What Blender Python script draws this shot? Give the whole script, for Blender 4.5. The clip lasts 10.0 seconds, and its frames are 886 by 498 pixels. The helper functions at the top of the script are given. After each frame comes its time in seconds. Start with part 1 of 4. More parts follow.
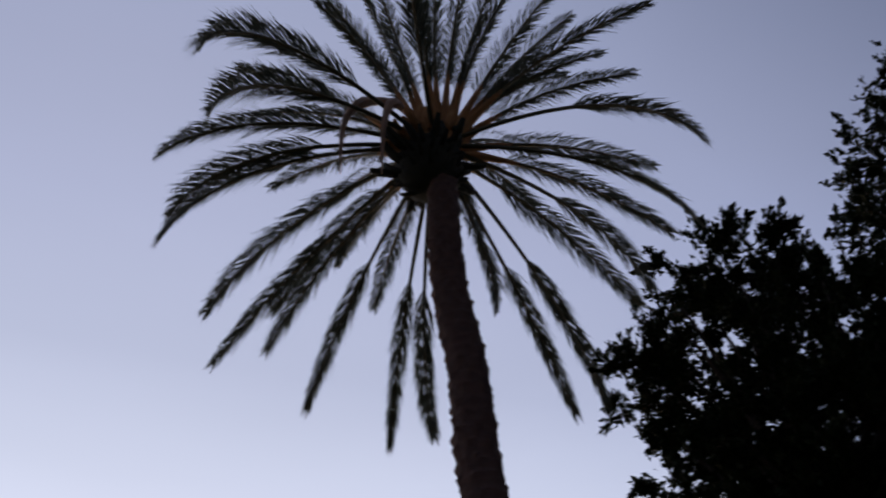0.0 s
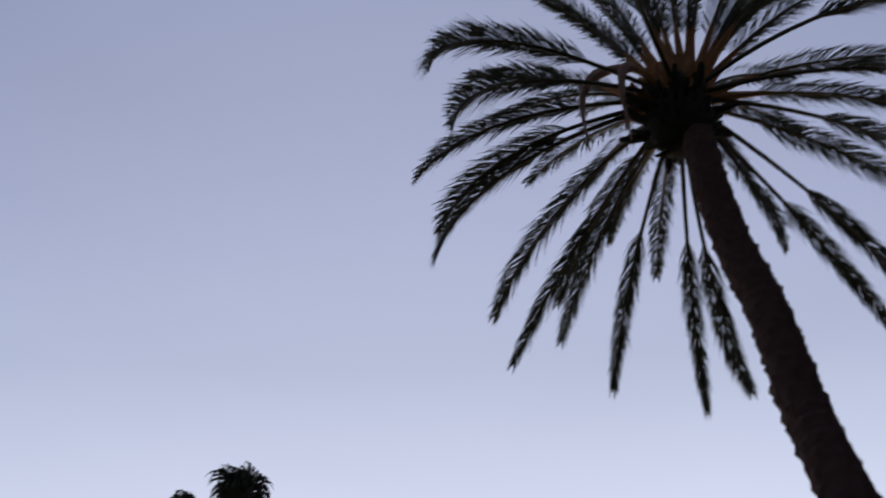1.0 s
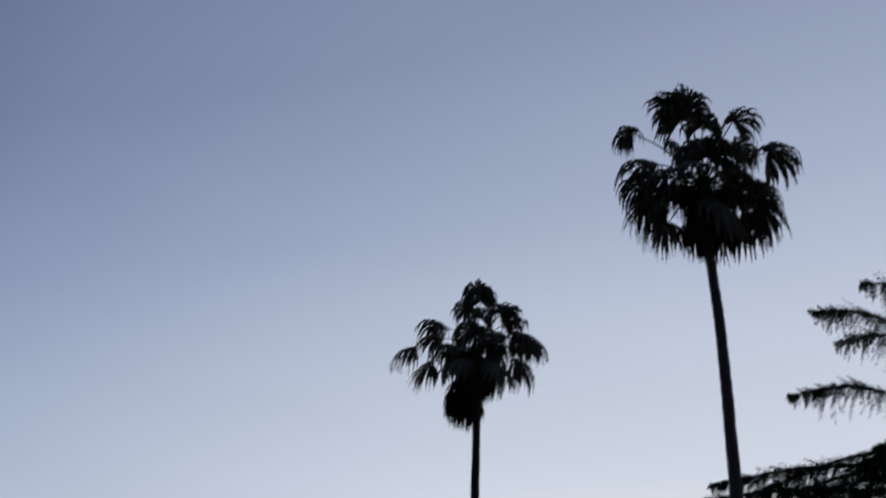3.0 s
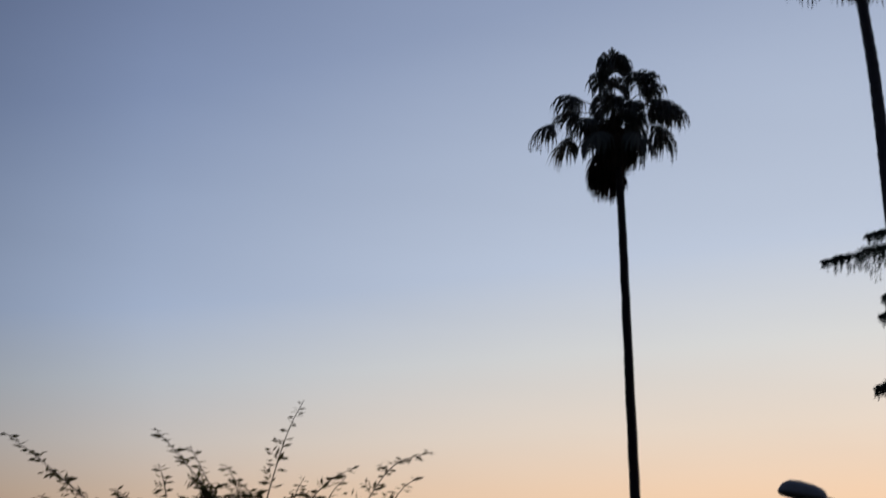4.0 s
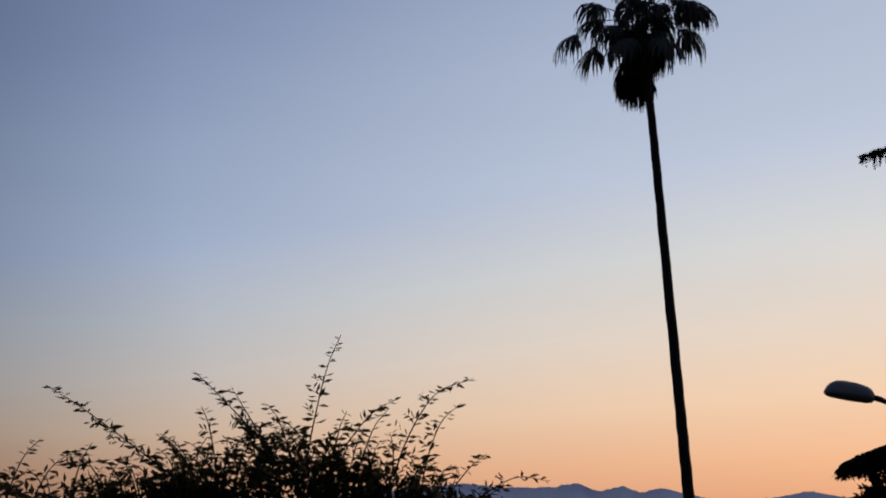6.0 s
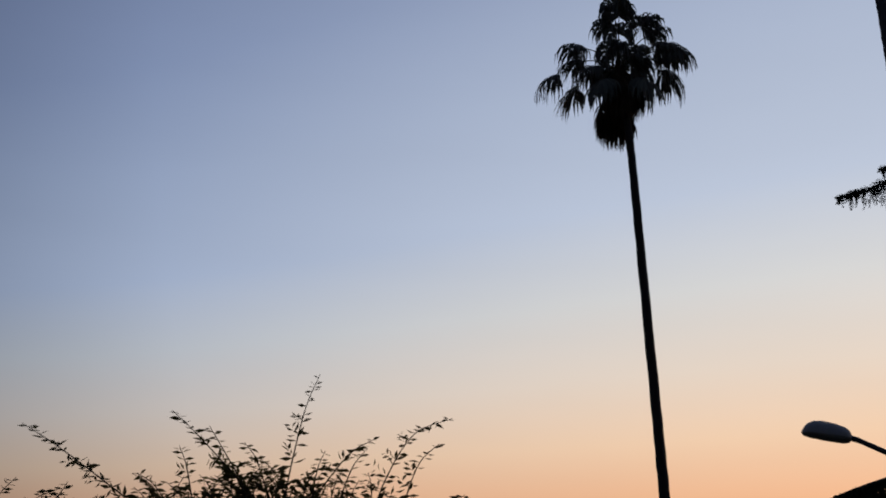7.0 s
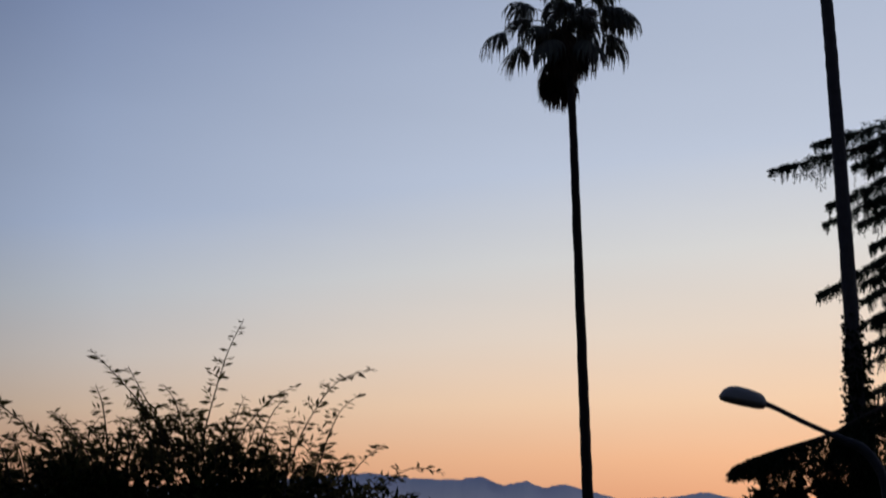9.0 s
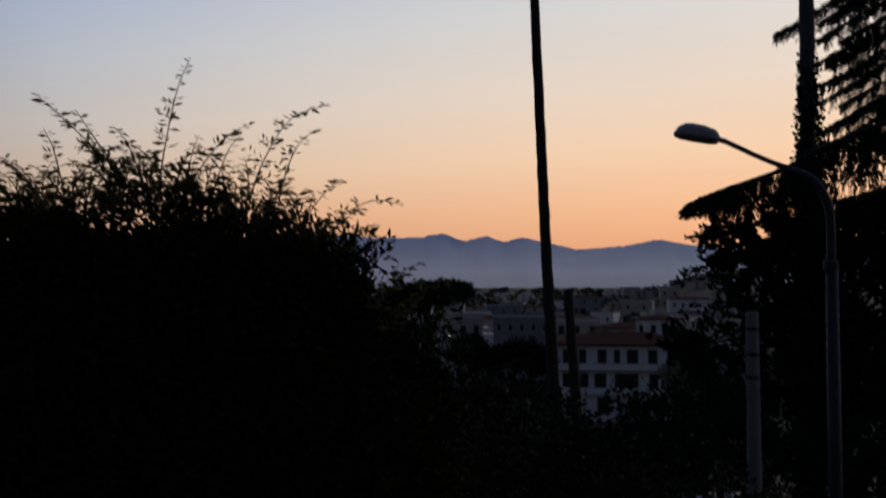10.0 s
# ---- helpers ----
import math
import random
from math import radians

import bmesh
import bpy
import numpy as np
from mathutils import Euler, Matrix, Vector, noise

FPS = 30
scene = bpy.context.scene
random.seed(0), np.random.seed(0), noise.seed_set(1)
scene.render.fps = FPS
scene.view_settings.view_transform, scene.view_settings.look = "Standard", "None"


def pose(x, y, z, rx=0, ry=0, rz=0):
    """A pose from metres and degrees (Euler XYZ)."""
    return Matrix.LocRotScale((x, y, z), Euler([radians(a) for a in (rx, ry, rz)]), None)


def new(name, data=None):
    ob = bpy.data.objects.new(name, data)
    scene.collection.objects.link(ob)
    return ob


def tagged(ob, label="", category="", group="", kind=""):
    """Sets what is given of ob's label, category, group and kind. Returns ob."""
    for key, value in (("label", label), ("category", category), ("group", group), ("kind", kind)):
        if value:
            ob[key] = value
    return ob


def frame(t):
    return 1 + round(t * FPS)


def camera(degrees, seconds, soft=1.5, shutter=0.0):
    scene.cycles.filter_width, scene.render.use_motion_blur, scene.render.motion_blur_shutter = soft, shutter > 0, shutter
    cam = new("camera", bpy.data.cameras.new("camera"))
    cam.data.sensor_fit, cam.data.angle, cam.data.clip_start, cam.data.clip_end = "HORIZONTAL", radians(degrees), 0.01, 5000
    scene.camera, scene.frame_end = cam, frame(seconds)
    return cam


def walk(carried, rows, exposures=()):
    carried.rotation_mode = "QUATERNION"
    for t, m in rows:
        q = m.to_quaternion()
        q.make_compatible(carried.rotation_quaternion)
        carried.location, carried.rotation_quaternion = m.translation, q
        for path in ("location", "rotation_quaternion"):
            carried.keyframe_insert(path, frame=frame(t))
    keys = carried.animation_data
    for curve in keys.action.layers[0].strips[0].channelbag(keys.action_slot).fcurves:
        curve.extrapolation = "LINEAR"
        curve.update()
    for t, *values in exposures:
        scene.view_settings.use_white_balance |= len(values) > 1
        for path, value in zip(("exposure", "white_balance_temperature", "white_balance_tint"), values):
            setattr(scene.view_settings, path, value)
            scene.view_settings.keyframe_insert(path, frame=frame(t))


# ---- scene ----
cam = camera(48.43, 10.0, soft=1.9, shutter=0.3)
PATH = [
    (0, pose(0.073, -0.067, 4.267, 146.054, 6.488, -52.765)),
    (0.5, pose(0.103, -0.086, 4.296, 147.439, 3.945, -42.154)),
    (1, pose(0.092, -0.053, 4.253, 146.554, 1.042, -32.666)),
    (1.5, pose(0.021, -0.073, 4.220, 143.126, -1.218, -24.077)),
    (2, pose(-0.145, -0.117, 4.103, 137.233, -2.031, -16.220)),
    (2.5, pose(-0.031, 0.039, 4.182, 130.706, -3.506, -10.110)),
    (2.7, pose(-0.017, 0.083, 4.207, 128.236, -4.109, -8.139)),
    (3.8, pose(-0.023, -0.062, 4.191, 113.697, -4.550, 2.748)),
    (4, pose(-0.035, -0.045, 4.165, 111.020, -3.665, 4.470)),
    (4.5, pose(-0.050, 0.065, 4.169, 104.566, -2.231, 7.047)),
    (5, pose(-0.045, 0.074, 4.153, 101.713, -0.949, 7.601)),
    (5.5, pose(-0.039, 0.076, 4.175, 102.689, -0.529, 7.616)),
    (6, pose(-0.027, 0.041, 4.227, 106.305, -0.720, 7.500)),
    (7.5, pose(-0.012, -0.007, 4.239, 108.613, -1.254, 5.266)),
    (8, pose(-0.002, -0.022, 4.242, 108.970, -2.122, 4.004)),
    (8.5, pose(0.009, -0.029, 4.243, 109.179, -2.734, 2.849)),
    (9, pose(0.026, 0.026, 4.227, 105.921, -2.403, 2.050)),
    (9.5, pose(0.055, 0.083, 4.158, 99.093, -1.431, 1.589)),
    (10, pose(0.044, 0.085, 4.079, 92.103, 0.000, 0.000)),
]
walk(cam, PATH, exposures=[(0.0, 1.13, 8400, 12), (0.5, 1.14, 8300, 11), (1.0, 1.1, 8300, 11), (1.5, 1.18, 8350, 11), (2.0, 1.02, 8300, 11), (2.7, 0.47, 7700, 10), (3.8, 0.06, 6850, 8), (4.5, 0.05, 6850, 9), (8.5, 0.03, 6850, 9), (10.0, 0.06, 7050, 10)])


# ---- world: clear sky after sunset ----
def lin(r, g, b):
    """Linear colour from eight-bit sRGB values."""
    return tuple((c / 255 / 12.92 if c <= 10 else ((c / 255 + 0.055) / 1.055) ** 2.4) for c in (r, g, b)) + (1.0,)


SUNSET = radians(34.0)  # heading of the afterglow, from +y towards +x


def make_world():
    w = bpy.data.worlds.new("dusk_sky")
    scene.world = w
    w.use_nodes = True
    t = w.node_tree
    t.nodes.clear()
    out, bg = t.nodes.new("ShaderNodeOutputWorld"), t.nodes.new("ShaderNodeBackground")
    co, sep, ramp = t.nodes.new("ShaderNodeTexCoord"), t.nodes.new("ShaderNodeSeparateXYZ"), t.nodes.new("ShaderNodeValToRGB")
    t.links.new(co.outputs["Generated"], sep.inputs[0])
    stops = [(0.0, lin(176, 122, 112)), (0.03, lin(220, 160, 128)), (0.07, lin(231, 180, 147)), (0.12, lin(232, 201, 176)), (0.18, lin(221, 209, 201)),
             (0.25, lin(204, 208, 215)), (0.33, lin(179, 193, 219)), (0.44, lin(165, 180, 209)), (0.56, lin(142, 158, 192)), (0.72, lin(122, 137, 172)), (0.86, lin(118, 132, 168)), (1.0, lin(115, 128, 162))]
    e = ramp.color_ramp.elements
    e[0].position, e[0].color = stops[0]
    e[1].position, e[1].color = stops[-1]
    for p, c in stops[1:-1]:
        s = e.new(p)
        s.color = c
    dot = t.nodes.new("ShaderNodeVectorMath")
    dot.operation = "DOT_PRODUCT"
    dot.inputs[1].default_value = (math.sin(SUNSET), math.cos(SUNSET), 0.36)
    t.links.new(co.outputs["Generated"], dot.inputs[0])
    fall = t.nodes.new("ShaderNodeMapRange")
    fall.interpolation_type = "SMOOTHSTEP"
    for k, v in ((1, 0.1), (2, 1.15), (3, 0.0), (4, 1.0)):
        fall.inputs[k].default_value = v
    t.links.new(dot.outputs["Value"], fall.inputs[0])
    tilt, climb = t.nodes.new("ShaderNodeMath"), t.nodes.new("ShaderNodeMath")  # the warm bands climb towards the afterglow
    tilt.operation, climb.operation = "MULTIPLY_ADD", "MULTIPLY"
    tilt.inputs[1].default_value, tilt.inputs[2].default_value = -0.7, 1.56
    t.links.new(fall.outputs[0], tilt.inputs[0])
    t.links.new(sep.outputs["Z"], climb.inputs[0])
    t.links.new(tilt.outputs[0], climb.inputs[1])
    t.links.new(climb.outputs[0], ramp.inputs[0])
    sky = t.nodes.new("ShaderNodeTexSky")
    sky.sky_type, sky.sun_disc = "NISHITA", False
    sky.sun_elevation, sky.sun_rotation, sky.altitude = radians(0.4), SUNSET, 120.0
    dim = t.nodes.new("ShaderNodeVectorMath")
    dim.operation = "SCALE"
    dim.inputs["Scale"].default_value = 0.12
    t.links.new(sky.outputs[0], dim.inputs[0])
    side = t.nodes.new("ShaderNodeValToRGB")  # away from the afterglow the sky is darker and bluer
    e = side.color_ramp.elements
    e[0].color, e[1].color = (0.165, 0.21, 0.29, 1), (1.2, 1.17, 1.13, 1)
    s = e.new(0.5)
    s.color = (0.79, 0.83, 0.9, 1)
    t.links.new(fall.outputs[0], side.inputs[0])
    lit = t.nodes.new("ShaderNodeVectorMath")
    lit.operation = "MULTIPLY"
    t.links.new(ramp.outputs[0], lit.inputs[0])
    t.links.new(side.outputs[0], lit.inputs[1])
    mix = t.nodes.new("ShaderNodeMix")
    mix.data_type = "RGBA"
    mix.inputs[0].default_value = 0.1
    t.links.new(lit.outputs[0], mix.inputs[6])
    t.links.new(dim.outputs[0], mix.inputs[7])
    # faint streaks of high haze
    mp, nz, veil = t.nodes.new("ShaderNodeMapping"), t.nodes.new("ShaderNodeTexNoise"), t.nodes.new("ShaderNodeMapRange")
    mp.inputs["Rotation"].default_value, mp.inputs["Scale"].default_value = (0.3, 0.5, 0.2), (1.2, 1.2, 7.0)
    nz.inputs["Scale"].default_value, nz.inputs["Detail"].default_value = 1.6, 3.0
    t.links.new(co.outputs["Generated"], mp.inputs[0])
    t.links.new(mp.outputs[0], nz.inputs["Vector"])
    t.links.new(nz.outputs["Fac"], veil.inputs[0])
    veil.inputs[3].default_value, veil.inputs[4].default_value = 0.955, 1.045
    hazy = t.nodes.new("ShaderNodeVectorMath")
    hazy.operation = "SCALE"
    t.links.new(mix.outputs[2], hazy.inputs[0])
    t.links.new(veil.outputs[0], hazy.inputs["Scale"])
    t.links.new(hazy.outputs[0], bg.inputs[0])
    bg.inputs[1].default_value = 1.0
    t.links.new(bg.outputs[0], out.inputs[0])


make_world()


# ---- materials ----
def material(name, colour, colour2=None, rough=0.8, scale=8.0, bump=0.3, metal=0.0, fine=60.0, per_object=0.0, stretch=(1, 1, 1), sheen_through=0.0):
    m = bpy.data.materials.new(name)
    m.use_nodes = True
    t = m.node_tree
    b = t.nodes["Principled BSDF"]
    b.inputs["Roughness"].default_value, b.inputs["Metallic"].default_value = rough, metal
    b.inputs["Specular IOR Level"].default_value = 0.03 if per_object else 0.25
    co, mp = t.nodes.new("ShaderNodeTexCoord"), t.nodes.new("ShaderNodeMapping")
    mp.inputs["Scale"].default_value = stretch
    t.links.new(co.outputs["Object"], mp.inputs[0])
    n1, n2 = t.nodes.new("ShaderNodeTexNoise"), t.nodes.new("ShaderNodeTexNoise")
    n1.inputs["Scale"].default_value, n2.inputs["Scale"].default_value = scale, fine
    n1.inputs["Detail"].default_value = 4
    for n in (n1, n2):
        t.links.new(mp.outputs[0], n.inputs["Vector"])
    mix, mix2 = t.nodes.new("ShaderNodeMix"), t.nodes.new("ShaderNodeMix")
    mix.data_type = mix2.data_type = "RGBA"
    c2 = colour2 or tuple(c * 0.6 for c in colour)
    mix.inputs[6].default_value, mix.inputs[7].default_value = (*colour, 1), (*c2, 1)
    t.links.new(n1.outputs["Fac"], mix.inputs[0])
    mix2.blend_type = "MULTIPLY"
    mix2.inputs[0].default_value = 0.35
    t.links.new(mix.outputs[2], mix2.inputs[6])
    t.links.new(n2.outputs["Color"], mix2.inputs[7])
    last = mix2.outputs[2]
    if per_object:
        geo, hs, mr = t.nodes.new("ShaderNodeNewGeometry"), t.nodes.new("ShaderNodeHueSaturation"), t.nodes.new("ShaderNodeMapRange")
        mr.inputs[3].default_value, mr.inputs[4].default_value = 1 - per_object, 1 + per_object
        t.links.new(geo.outputs["Random Per Island"], mr.inputs[0])
        t.links.new(mr.outputs[0], hs.inputs["Value"])
        t.links.new(last, hs.inputs["Color"])
        last = hs.outputs[0]
    t.links.new(last, b.inputs["Base Color"])
    if bump:
        bp = t.nodes.new("ShaderNodeBump")
        bp.inputs["Strength"].default_value, bp.inputs["Distance"].default_value = bump, 0.02
        t.links.new(n2.outputs["Fac"], bp.inputs["Height"])
        t.links.new(bp.outputs[0], b.inputs["Normal"])
    if sheen_through:
        tr, ms = t.nodes.new("ShaderNodeBsdfTranslucent"), t.nodes.new("ShaderNodeMixShader")
        t.links.new(last, tr.inputs[0])
        ms.inputs[0].default_value = sheen_through
        t.links.new(b.outputs[0], ms.inputs[1])
        t.links.new(tr.outputs[0], ms.inputs[2])
        t.links.new(ms.outputs[0], t.nodes["Material Output"].inputs[0])
    return m


M_SOIL = material("dry_grass_soil", (0.036, 0.04, 0.018), (0.046, 0.04, 0.024), 0.95, 0.15, 0.5, fine=3.0)
M_FROND = material("date_palm_leaflets", (0.12, 0.13, 0.105), (0.075, 0.085, 0.062), 0.55, 3, 0.0, per_object=0.35, sheen_through=0.3)
M_RACHIS = material("palm_leaf_stalk", (0.09, 0.08, 0.035), (0.06, 0.05, 0.03), 0.6, 6, 0.1)
M_BARK_DATE = material("date_palm_bark", (0.13, 0.07, 0.058), (0.066, 0.04, 0.036), 0.95, 5, 0.9, fine=40, stretch=(1, 1, 2.5))
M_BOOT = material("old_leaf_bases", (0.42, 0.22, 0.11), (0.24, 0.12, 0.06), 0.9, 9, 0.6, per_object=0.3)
M_BOSS = material("dark_palm_head", (0.03, 0.03, 0.02), (0.018, 0.018, 0.014), 0.95, 6, 0.8, fine=40)
M_BARK_FAN = material("fan_palm_bark", (0.042, 0.034, 0.031), (0.028, 0.024, 0.023), 0.95, 4, 0.7, fine=30, stretch=(1, 1, 3))
M_STALK = material("dry_fruit_stalk", (0.48, 0.33, 0.27), (0.34, 0.22, 0.18), 0.8, 9, 0.2)
M_BARK_GREY = material("grey_fan_palm_bark", (0.1, 0.094, 0.1), (0.06, 0.057, 0.062), 0.95, 4, 0.7, fine=30, stretch=(1, 1, 3))
M_FAN = material("fan_palm_leaf", (0.145, 0.15, 0.13), (0.09, 0.095, 0.08), 0.5, 3, 0.0, per_object=0.35, sheen_through=0.12)
M_FAN_DEAD = material("dead_fan_leaf", (0.085, 0.058, 0.042), (0.05, 0.036, 0.028), 0.9, 4, 0.0, per_object=0.3)
M_CEDAR = material("cedar_needles", (0.048, 0.062, 0.054), (0.032, 0.043, 0.036), 0.7, 3, 0.0, per_object=0.35)
M_BARK = material("tree_bark", (0.05, 0.039, 0.033), (0.03, 0.024, 0.021), 0.95, 6, 0.8, fine=35, stretch=(1, 1, 0.3))
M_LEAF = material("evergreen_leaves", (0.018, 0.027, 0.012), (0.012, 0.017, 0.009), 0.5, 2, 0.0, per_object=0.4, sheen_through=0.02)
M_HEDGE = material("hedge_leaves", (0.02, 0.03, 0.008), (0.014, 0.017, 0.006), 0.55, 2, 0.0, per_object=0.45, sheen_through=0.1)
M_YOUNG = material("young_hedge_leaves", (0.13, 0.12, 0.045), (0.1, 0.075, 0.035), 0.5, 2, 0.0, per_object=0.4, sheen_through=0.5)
M_STEM = material("young_shoot_stem", (0.06, 0.045, 0.025), (0.04, 0.03, 0.018), 0.7, 10, 0.1)
M_IVY = material("ivy_leaves", (0.018, 0.028, 0.012), (0.012, 0.018, 0.01), 0.5, 3, 0.0, per_object=0.4)
M_STEEL = material("galvanised_steel", (0.035, 0.038, 0.048), (0.024, 0.027, 0.036), 0.6, 5, 0.15, metal=0.2, fine=90)
M_HEAD = material("lamp_housing_plastic", (0.3, 0.3, 0.31), (0.2, 0.2, 0.21), 0.55, 6, 0.1)
M_LENS = material("dusty_lamp_lens", (0.22, 0.21, 0.19), (0.15, 0.14, 0.13), 0.35, 6, 0.0)
M_POST = material("grey_concrete_post", (0.2, 0.2, 0.2), (0.13, 0.13, 0.13), 0.9, 5, 0.5, fine=80)
M_PLASTER = material("white_plaster", (0.8, 0.79, 0.78), (0.68, 0.67, 0.66), 0.9, 0.5, 0.2, fine=6)
M_PLASTER_B = material("beige_plaster", (0.52, 0.45, 0.38), (0.42, 0.37, 0.32), 0.9, 0.5, 0.2, fine=6)
M_PLASTER_G = material("grey_cladding", (0.24, 0.25, 0.26), (0.18, 0.19, 0.2), 0.8, 0.4, 0.2, fine=5)
M_TILE = material("red_roof_tiles", (0.085, 0.03, 0.023), (0.052, 0.021, 0.017), 0.9, 1.2, 0.6, fine=10, per_object=0.2)
M_FLATROOF = material("pale_flat_roof", (0.66, 0.66, 0.66), (0.52, 0.52, 0.52), 0.9, 0.6, 0.2, fine=5)
M_SHUTTER = material("dark_window_shutter", (0.03, 0.028, 0.026), (0.02, 0.02, 0.02), 0.5, 2, 0.2)
M_FRAME = material("pale_window_frame", (0.45, 0.45, 0.44), (0.36, 0.36, 0.35), 0.6, 4, 0.0)
M_CARPAINT = material("white_car_paint", (0.78, 0.78, 0.78), (0.74, 0.74, 0.74), 0.25, 2, 0.0)
M_CARPAINT.node_tree.nodes["Principled BSDF"].inputs["Coat Weight"].default_value = 1.0
M_GLASS = material("dark_car_glass", (0.02, 0.02, 0.022), (0.015, 0.015, 0.016), 0.08, 2, 0.0)
M_RUBBER = material("tyre_rubber", (0.02, 0.02, 0.02), (0.012, 0.012, 0.012), 0.9, 20, 0.3)
M_CABLE = material("black_cable", (0.02, 0.02, 0.02), (0.015, 0.015, 0.015), 0.7, 20, 0.0)


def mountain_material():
    """Blue distance: airlight painted into the emission colour, thicker towards the plain."""
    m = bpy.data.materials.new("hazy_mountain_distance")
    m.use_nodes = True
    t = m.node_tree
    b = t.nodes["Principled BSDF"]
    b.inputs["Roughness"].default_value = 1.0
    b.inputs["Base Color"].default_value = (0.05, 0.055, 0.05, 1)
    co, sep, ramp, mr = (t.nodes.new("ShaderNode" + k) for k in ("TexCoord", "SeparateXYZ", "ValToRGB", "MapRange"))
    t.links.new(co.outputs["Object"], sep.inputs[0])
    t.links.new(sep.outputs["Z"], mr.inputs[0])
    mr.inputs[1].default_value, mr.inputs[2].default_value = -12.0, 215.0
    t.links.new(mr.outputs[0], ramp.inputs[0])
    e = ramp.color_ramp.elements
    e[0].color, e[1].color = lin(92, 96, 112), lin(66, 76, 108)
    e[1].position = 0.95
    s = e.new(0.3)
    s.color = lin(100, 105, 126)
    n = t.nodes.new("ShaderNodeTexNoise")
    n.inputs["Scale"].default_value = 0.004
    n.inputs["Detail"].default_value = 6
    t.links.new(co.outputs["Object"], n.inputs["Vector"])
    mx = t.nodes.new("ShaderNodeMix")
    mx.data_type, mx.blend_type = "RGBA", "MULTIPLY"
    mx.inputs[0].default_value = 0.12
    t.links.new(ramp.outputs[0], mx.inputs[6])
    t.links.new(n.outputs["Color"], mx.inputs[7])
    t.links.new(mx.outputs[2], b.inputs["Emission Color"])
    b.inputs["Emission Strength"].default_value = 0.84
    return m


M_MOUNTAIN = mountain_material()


# ---- mesh helpers ----
class Shape:
    """Vertices and faces of one mesh."""

    def __init__(self):
        self.v, self.f = [], []

    def face(self, *pts):
        n = len(self.v)
        self.v += [tuple(p) for p in pts]
        self.f.append(tuple(range(n, n + len(pts))))

    def tube(self, pts, radii, sides=8, cap=True):
        pts = [Vector(p) for p in pts]
        n0, up = len(self.v), None
        for i, p in enumerate(pts):
            d = (pts[min(i + 1, len(pts) - 1)] - pts[max(i - 1, 0)]).normalized()
            if up is None:
                up = d.orthogonal().normalized()
            up = (up - d * up.dot(d)).normalized()
            s = d.cross(up)
            for k in range(sides):
                a = 2 * math.pi * k / sides
                self.v.append(tuple(p + (up * math.cos(a) + s * math.sin(a)) * radii[i]))
        for i in range(len(pts) - 1):
            for k in range(sides):
                a, b = n0 + i * sides + k, n0 + i * sides + (k + 1) % sides
                self.f.append((a, b, b + sides, a + sides))
        if cap:
            self.f.append(tuple(reversed(range(n0, n0 + sides))))
            self.f.append(tuple(range(len(self.v) - sides, len(self.v))))
        return self

    def box(self, x0, y0, z0, x1, y1, z1):
        n = len(self.v)
        self.v += [(x, y, z) for z in (z0, z1) for y in (y0, y1) for x in (x0, x1)]
        self.f += [tuple(n + k for k in q) for q in ((0, 2, 3, 1), (4, 5, 7, 6), (0, 1, 5, 4), (2, 6, 7, 3), (0, 4, 6, 2), (1, 3, 7, 5))]
        return self

    def mesh(self, name, smooth=False):
        me = bpy.data.meshes.new(name)
        me.from_pydata(self.v, [], self.f)
        me.update()
        if smooth:
            me.polygons.foreach_set("use_smooth", [True] * len(me.polygons))
        return me


def part(name, shape, mat, parent=None, label="", smooth=False, bevel=0.0):
    me = shape.mesh(name, smooth) if isinstance(shape, Shape) else shape
    if mat and not me.materials:
        me.materials.append(mat)
    ob = new(name, me)
    if parent:
        ob.parent = parent
    if label:
        ob["label"] = label
    if bevel:
        b = ob.modifiers.new("bevel", "BEVEL")
        b.width, b.segments, b.limit_method = bevel, 2, "ANGLE"
    return ob


def thing(name, label, category, group="", place=(0, 0, 0), kind=""):
    e = new(name)
    e.location = place
    e.empty_display_size = 0.2
    return tagged(e, label, category, group, kind)


def spline(pts, n):
    """A smooth run of n points through the given ones."""
    P = [Vector(p) for p in pts]
    P = [P[0] * 2 - P[1]] + P + [P[-1] * 2 - P[-2]]
    out = []
    for k in range(n):
        u = k / (n - 1) * (len(P) - 3)
        i = min(int(u), len(P) - 4)
        t = u - i
        a, b, c, d = P[i:i + 4]
        out.append(0.5 * (2 * b + (c - a) * t + (2 * a - 5 * b + 4 * c - d) * t * t + (3 * b - a - 3 * c + d) * t ** 3))
    return out


